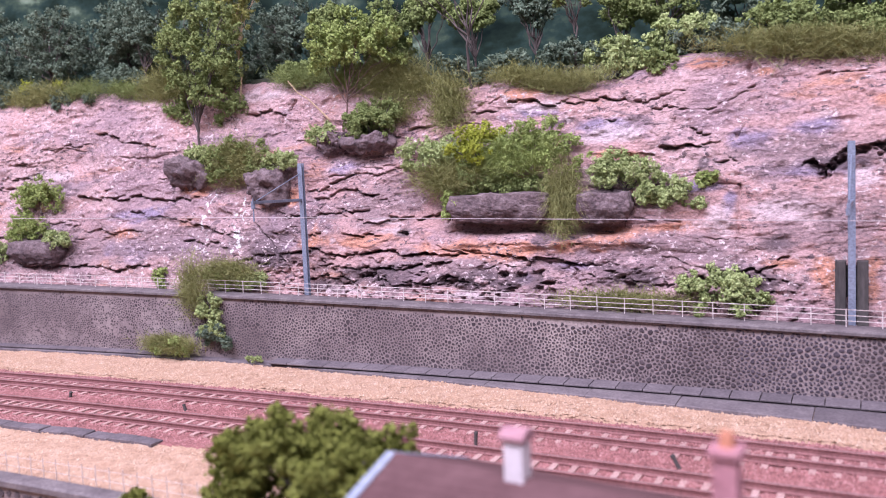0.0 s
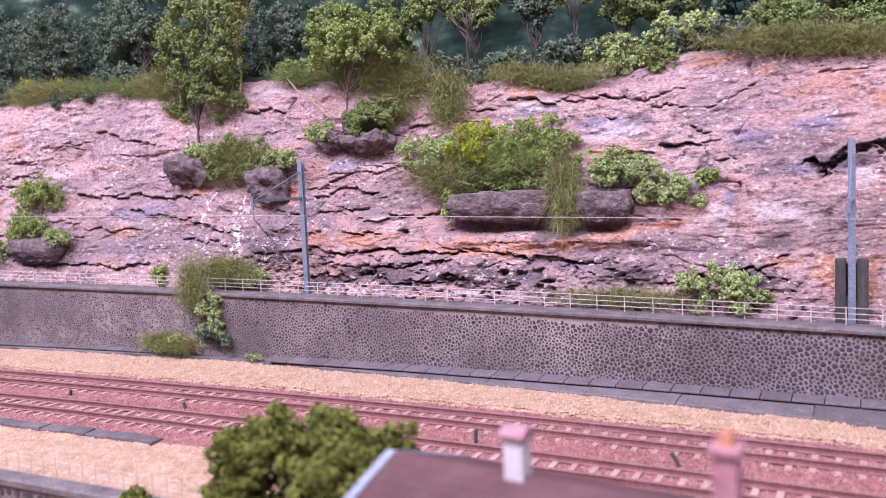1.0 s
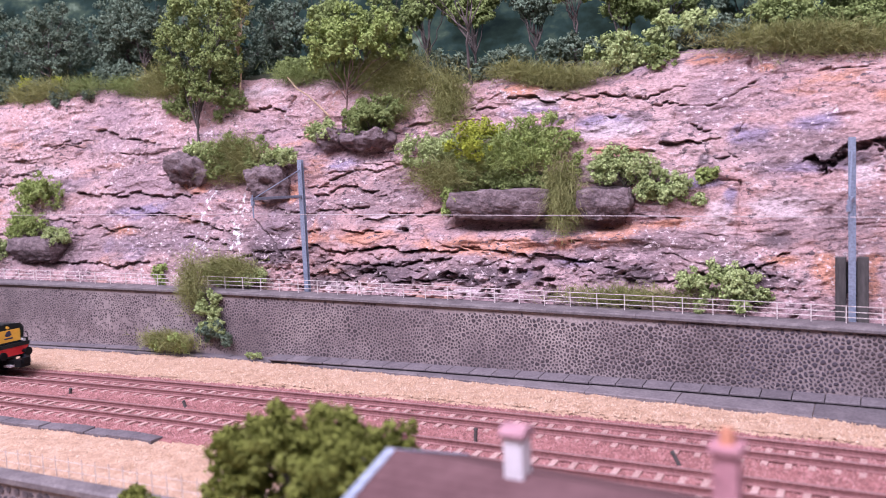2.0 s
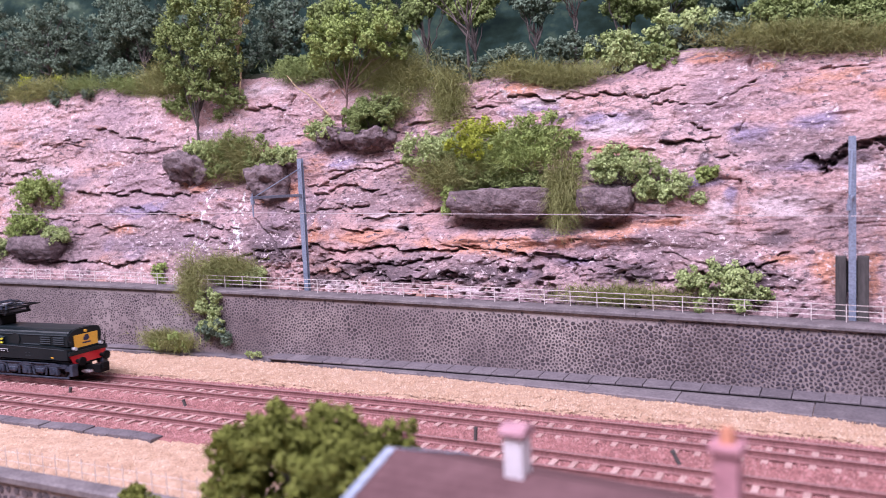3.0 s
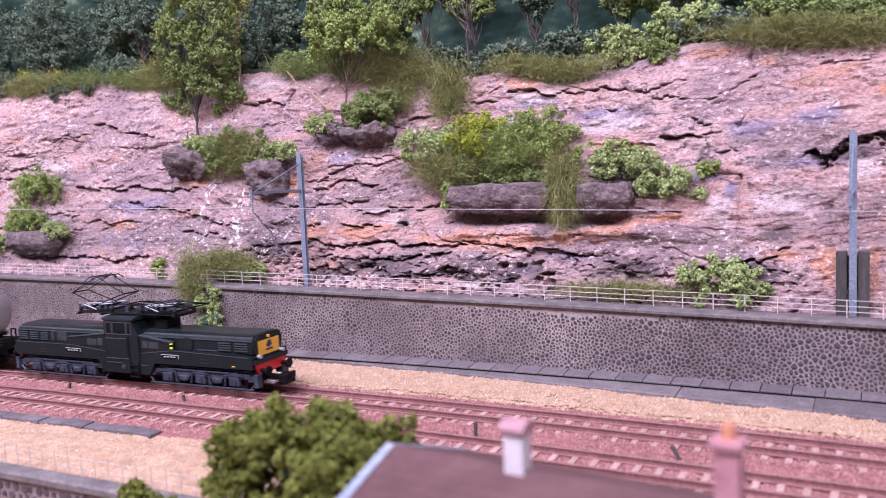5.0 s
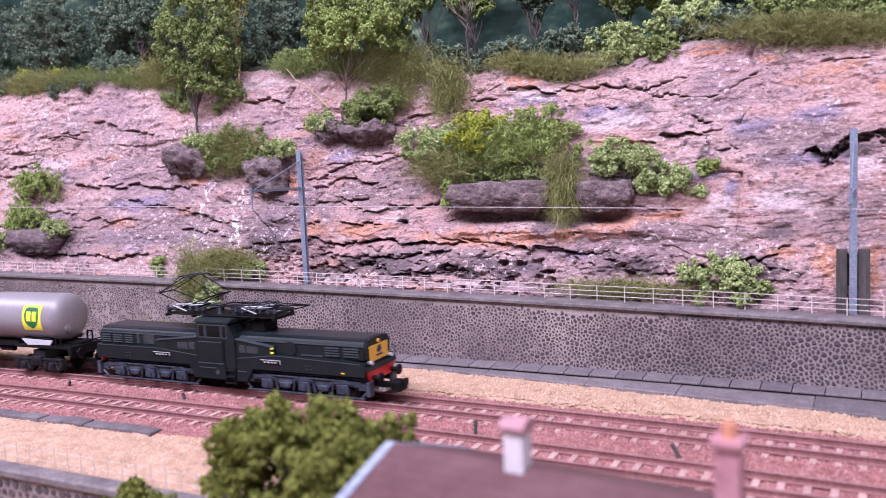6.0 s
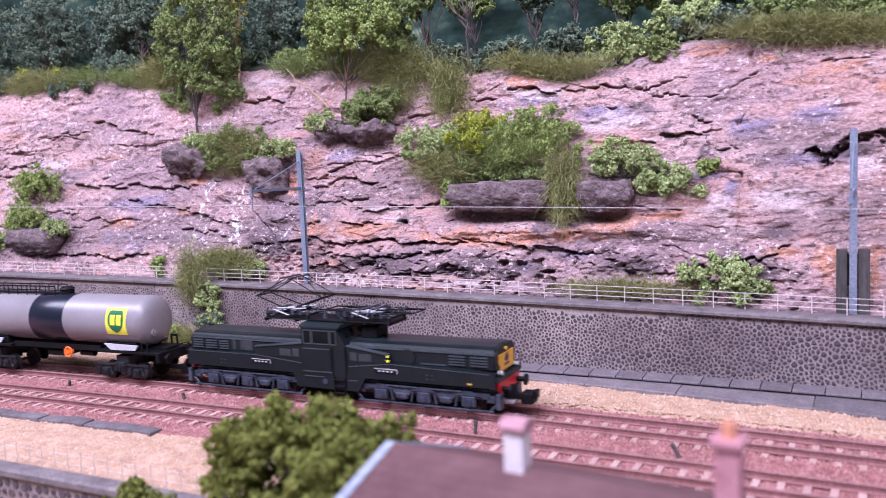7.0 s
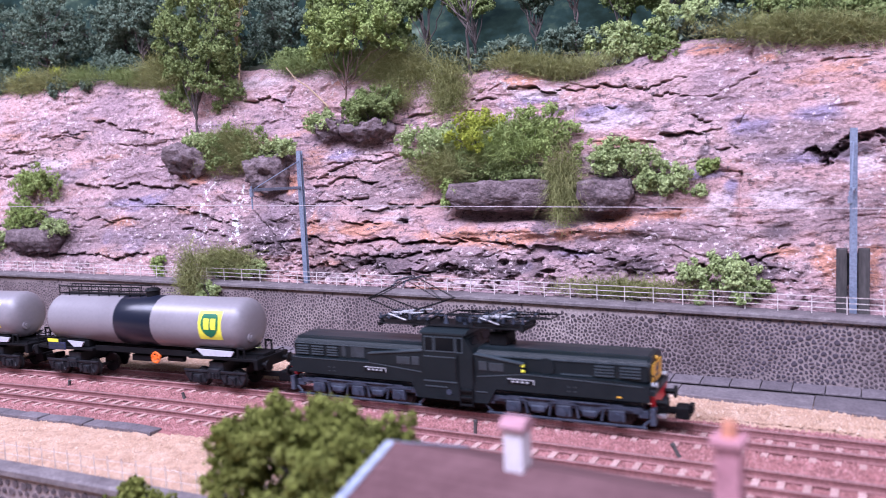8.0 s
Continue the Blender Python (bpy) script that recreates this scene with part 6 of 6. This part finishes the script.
LOCO = build_loco()
for o in LOCO.children_recursive:
    # the superstructure sits a little lower than drawn above
    if not o.name.startswith(("bogie", "wheelset")):
        for v in o.data.vertices:
            if v.co.z > .008:
                v.co.z = .008 + (v.co.z - .008) * .94
WAGON = build_wagon("grey bogie tank wagon with black band coupled behind the locomotive")


def second_wagon():
    """The following wagon, alike in every part."""
    c = copy_thing(WAGON, Matrix.Identity(4))
    tagged(c, "second grey bogie tank wagon with black band in the train")
    for bogie in [o for o in c.children if o.name.startswith("bogie")]:
        for o in bogie.children:
            SPINNING.append((o, 2.9, o.location.x / MM))
    return c


WAGON_NEXT = second_wagon()


# ---- the near side: path edge, low wall, house and trees in the foreground ----
def build_near_wall():
    w = tagged(sweep("near_wall", [(-83.2, -44), (-83.2, -.6), (-80.2, -.6), (-80.2, -44)], S0, S1, 8, M_mortar), "cobbled retaining wall below the near path", "retaining wall", kind="structure")
    sweep("coping", [(-84.0, -.6), (-84.0, .7), (-83.4, 1.1), (-79.6, 1.1), (-79.0, .7), (-79.0, -.6)], S0, S1, 8, M_coping, w)
    V, F, base = [], [], 0
    r_ = np.random.default_rng(5)
    for i in range(-45, 40):
        for j in range(9):
            s, z, r = i * 2.7 + (j % 2) * 1.3 + r_.uniform(-.4, .4) - 20, -2.6 - j * 2.2 + r_.uniform(-.3, .3), r_.uniform(.75, 1.2)
            a = np.arange(8) / 8 * 6.283
            k = 1 + r_.uniform(-.15, .15, 8)
            x, zz = np.cos(a) * r * k, np.sin(a) * r * k * .85
            V += [W(s + x, -83.0, z + zz), W(s + x * .9, -83.45, z + zz * .9)]
            F.append(tuple(base + 8 + q for q in range(8)))
            F += [(base + q, base + (q + 1) % 8, base + 8 + (q + 1) % 8, base + 8 + q) for q in range(8)]
            base += 16
    tagged(link_mesh("cobbles", np.concatenate(V), F, M_stone_far, w), "dark cobbles of the near wall", kind="stuff")


build_near_wall()


def build_cable_slabs():
    """A row of loose grey slabs beside the near track, some askew."""
    s = -236.0
    while s < -72:
        n = 9.0 + rng.uniform(-.6, .6)
        bm = bmesh.new()
        box(bm, -n / 2 + .2, n / 2 - .2, -2.3, 2.3, -2.5, .2, .2)
        ob = part("trough_slab", bm, M_slab)
        ob.matrix_world = on_track(s + n / 2, -46.3 + rng.uniform(-.3, .3), -.4 + rng.uniform(-.2, .2), rng.uniform(-3, 3)) @ pose(0, 0, 0, rng.uniform(-4, 4), rng.uniform(-2, 2), 0)
        tagged(ob, "worn grey concrete trough slab beside the track", "slab", group="cable trough slabs")
        s += n


build_cable_slabs()


def build_marker(s, o, lean, k=1.0):
    bm = bmesh.new()
    rod(bm, (0, 0, -3), (0, 0, 1.7 * k), .5, 8)
    rod(bm, (0, 0, 1.7 * k), (0, 0, 2.3 * k), .65, 8, .5)
    ob = part("track_marker", bm, M_duct)
    ob.matrix_world = on_track(s, o, -.8) @ pose(0, 0, 0, 0, lean, 0)
    tagged(ob, "short dark marker post between the tracks", "marker post", group="marker posts")


for a in ((15.2, -15.6, 4), (67.5, -15.3, -28), (-143.5, -12.2, 14, .3), (-89.6, -13.9, -20, .3)):
    build_marker(*a)


def build_wire_fence():
    f = thing("wire_fence", "very fine pale wire fence along the near path", "fence")
    for k in range(40):
        s = -180 + k * 4.6
        bm = bmesh.new()
        rod(bm, (0, 0, 0), (0, 0, 7.2), .10, 5)
        ob = part("post", bm, M_fence, f)
        ob.matrix_world = on_track(s, -77.5, -2.0)
    for h in (1.6, 3.8, 6.2):
        sweep("strand", [(-77.54, h - .04), (-77.54, h + .04), (-77.46, h + .04), (-77.46, h - .04)], -182, 2, 10, M_fence, f, top=lambda s: -2.0)


build_wire_fence()

M_rooftile = material("brown_slate_roof", [(.095, .05, .052), (.115, .062, .064), (.138, .076, .078)], 120, .9, .05, 700, fine=.08, spec=.1)
M_barge = material("blue_grey_bargeboard", [(.22, .25, .32), (.30, .33, .40)], 120, .6, .1, 900)
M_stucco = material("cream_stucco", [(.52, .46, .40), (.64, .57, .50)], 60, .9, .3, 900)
M_pinkbrick = material("pink_brick", [(.36, .165, .19), (.43, .21, .235), (.48, .25, .27)], 160, .85, .3, 1200)
M_chimcap = material("mauve_chimney_cap", [(.33, .17, .20), (.41, .23, .25)], 160, .85, .3, 1200)
M_pot = material("terracotta_pot", [(.45, .19, .11), (.54, .25, .16)], 120, .8, .2, 900)


def build_house():
    """Gabled house on the lower street; the ridge runs along its own x."""
    m = pose(43.0 * MM, -104.5 * MM, 28.0 * MM, 0, 0, -6.236)
    h = thing("house", "small gabled house with brown slate roof and two chimneys", "house", m)
    LEN, HALF, DROP = 86.0, 20.0, 7.2
    bm = bmesh.new()
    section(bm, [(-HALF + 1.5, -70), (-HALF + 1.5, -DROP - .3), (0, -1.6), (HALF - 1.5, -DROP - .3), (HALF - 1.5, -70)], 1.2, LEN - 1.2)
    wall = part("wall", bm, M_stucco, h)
    for sgn in (-1, 1):
        rows = 11
        for k in range(rows):
            u0, u1 = k / rows, (k + 1.25) / rows
            y0, z0, y1, z1 = sgn * HALF * u0, -DROP * u0, sgn * HALF * u1, -DROP * u1
            bm = bmesh.new()
            section(bm, [(y0, z0 - .02 - .9), (y0, z0 - .02), (y1, z1 + .06), (y1, z1 - .3)], .2, LEN - .2)
            part("slate_course", bm, M_rooftile, h)
        for x0, x1 in ((-.9, .6), (LEN - .6, LEN + .9)):
            bm = bmesh.new()
            section(bm, [(0, -1.3), (0, .25), (sgn * (HALF + .8), -DROP * (1 + .8 / HALF) + .25), (sgn * (HALF + .8), -DROP * (1 + .8 / HALF) - 1.3)], x0, x1)
            part("bargeboard", bm, M_barge, h, "blue-grey painted bargeboard")
    bm = bmesh.new()
    section(bm, [(-1.2, -.45), (0, .25), (1.2, -.45), (0, -.7)], .6, LEN - .6)
    part("ridge", bm, M_rooftile, h)
    for sgn in (-1, 1):
        for k in range(4):
            for z in (-30, -55):
                bm = bmesh.new()
                x = 12 + k * 20
                box(bm, x - 3, x + 3, sgn * (HALF - 1.5) - .25, sgn * (HALF - 1.5) + .25, z, z + 9, .1)
                wn = part("window", bm, M_glass, h, "dark glazed window")
                bm = bmesh.new()
                box(bm, x - 3.4, x + 3.4, sgn * (HALF - 1.5) - .6, sgn * (HALF - 1.5) + .6, z - .8, z - .1)
                part("sill", bm, M_barge, wn)
    # white chimney on the ridge
    bm = bmesh.new()
    box(bm, 20.6 - 1.4, 20.6 + 1.4, -1.3, 1.3, -2, 5.2, .12)
    c = part("chimney", bm, M_white, h, "white plastered chimney with a mauve cap")
    bm = bmesh.new()
    section(bm, [(-1.7, 5.1), (-1.8, 5.6), (-.8, 6.5), (.8, 6.5), (1.8, 5.6), (1.7, 5.1)], 20.6 - 1.8, 20.6 + 1.8)
    part("chimney_cap", bm, M_chimcap, c)
    # brick chimney further along
    bm = bmesh.new()
    box(bm, 47.3 - 1.35, 47.3 + 1.35, -1.3, 1.3, -2, 7.4, .1)
    box(bm, 47.3 - 1.8, 47.3 + 1.8, -1.75, 1.75, 6.9, 7.9, .15)
    c = part("chimney", bm, M_pinkbrick, h, "pink brick chimney with terracotta pot")
    bm = bmesh.new()
    rod(bm, (47.3, 0, 7.8), (47.3, 0, 9.6), .95, 12, .75)
    part("chimney_pot", bm, M_pot, c)


build_house()
M_leaf_foam = leaf_material("foam_leaf", (.058, .068, .013), (.155, .17, .04), (.33, .35, .11))


def foam_tree(x, y, z, rx, ry, rz, foot, n, count, label):
    t = thing("tree", label, "tree", Matrix.Translation(Vector((x, y, foot)) * MM), group="foreground trees")
    bm = bmesh.new()
    branch(bm, (0, 0, 0), (1, 0, z - foot - rz * .4), 1.9, 5, .02)
    k = int(n * 2.2)
    d = rng.normal(size=(k, 3))
    d /= np.linalg.norm(d, axis=1)[:, None]
    # flat below, with a few boughs that stand out of the dome
    reach = rng.uniform(.35, .97, k) ** .6 * (1 + .34 * fbm(d[:, 0] * 2.6 + 5, d[:, 2] * 2.6, 83, 2))
    c = np.array((0, 0, z - foot)) + d * reach[:, None] * np.array([rx, ry, rz])
    r = rng.uniform(1.5, 3.4, k)
    for k in range(16):
        branch(bm, (1, 0, z - foot - rz * rng.uniform(.4, .9)), c[k], .6, 4, .04)
    part("trunk", bm, M_bark, t)
    v, f = foliage(c, r, int(count * 2.6), .40)
    link_mesh("crown", v, f, M_leaf_foam, t)


foam_tree(16.9, -90.5, 13.9, 21.5, 11, 14.0, -42, 105, 50000, "rounded olive-green foam tree beside the house")
foam_tree(-27.0, -89.5, -1.0, 8.0, 5, 7.0, -42, 18, 5000, "small olive-green foam tree below the near wall")
foam_tree(-6.0, -93, -4.0, 9.0, 6, 9.0, -42, 18, 5000, "small olive-green foam tree below the near wall")


stones_on_wall()


def motions():
    def places(back):
        return [(k * .5, on_track(front_at(k * .5) - back)) for k in range(17)]
    walk(LOCO, places(54.5))
    walk(WAGON, places(174.0))
    walk(WAGON_NEXT, places(279.5))
    for ob, r, x in SPINNING:
        walk(ob, [(k * .1, pose(x * MM, 0, r * MM, 0, (math.degrees(SPEED * k * .1 / r)), 0)) for k in range(81)])


motions()
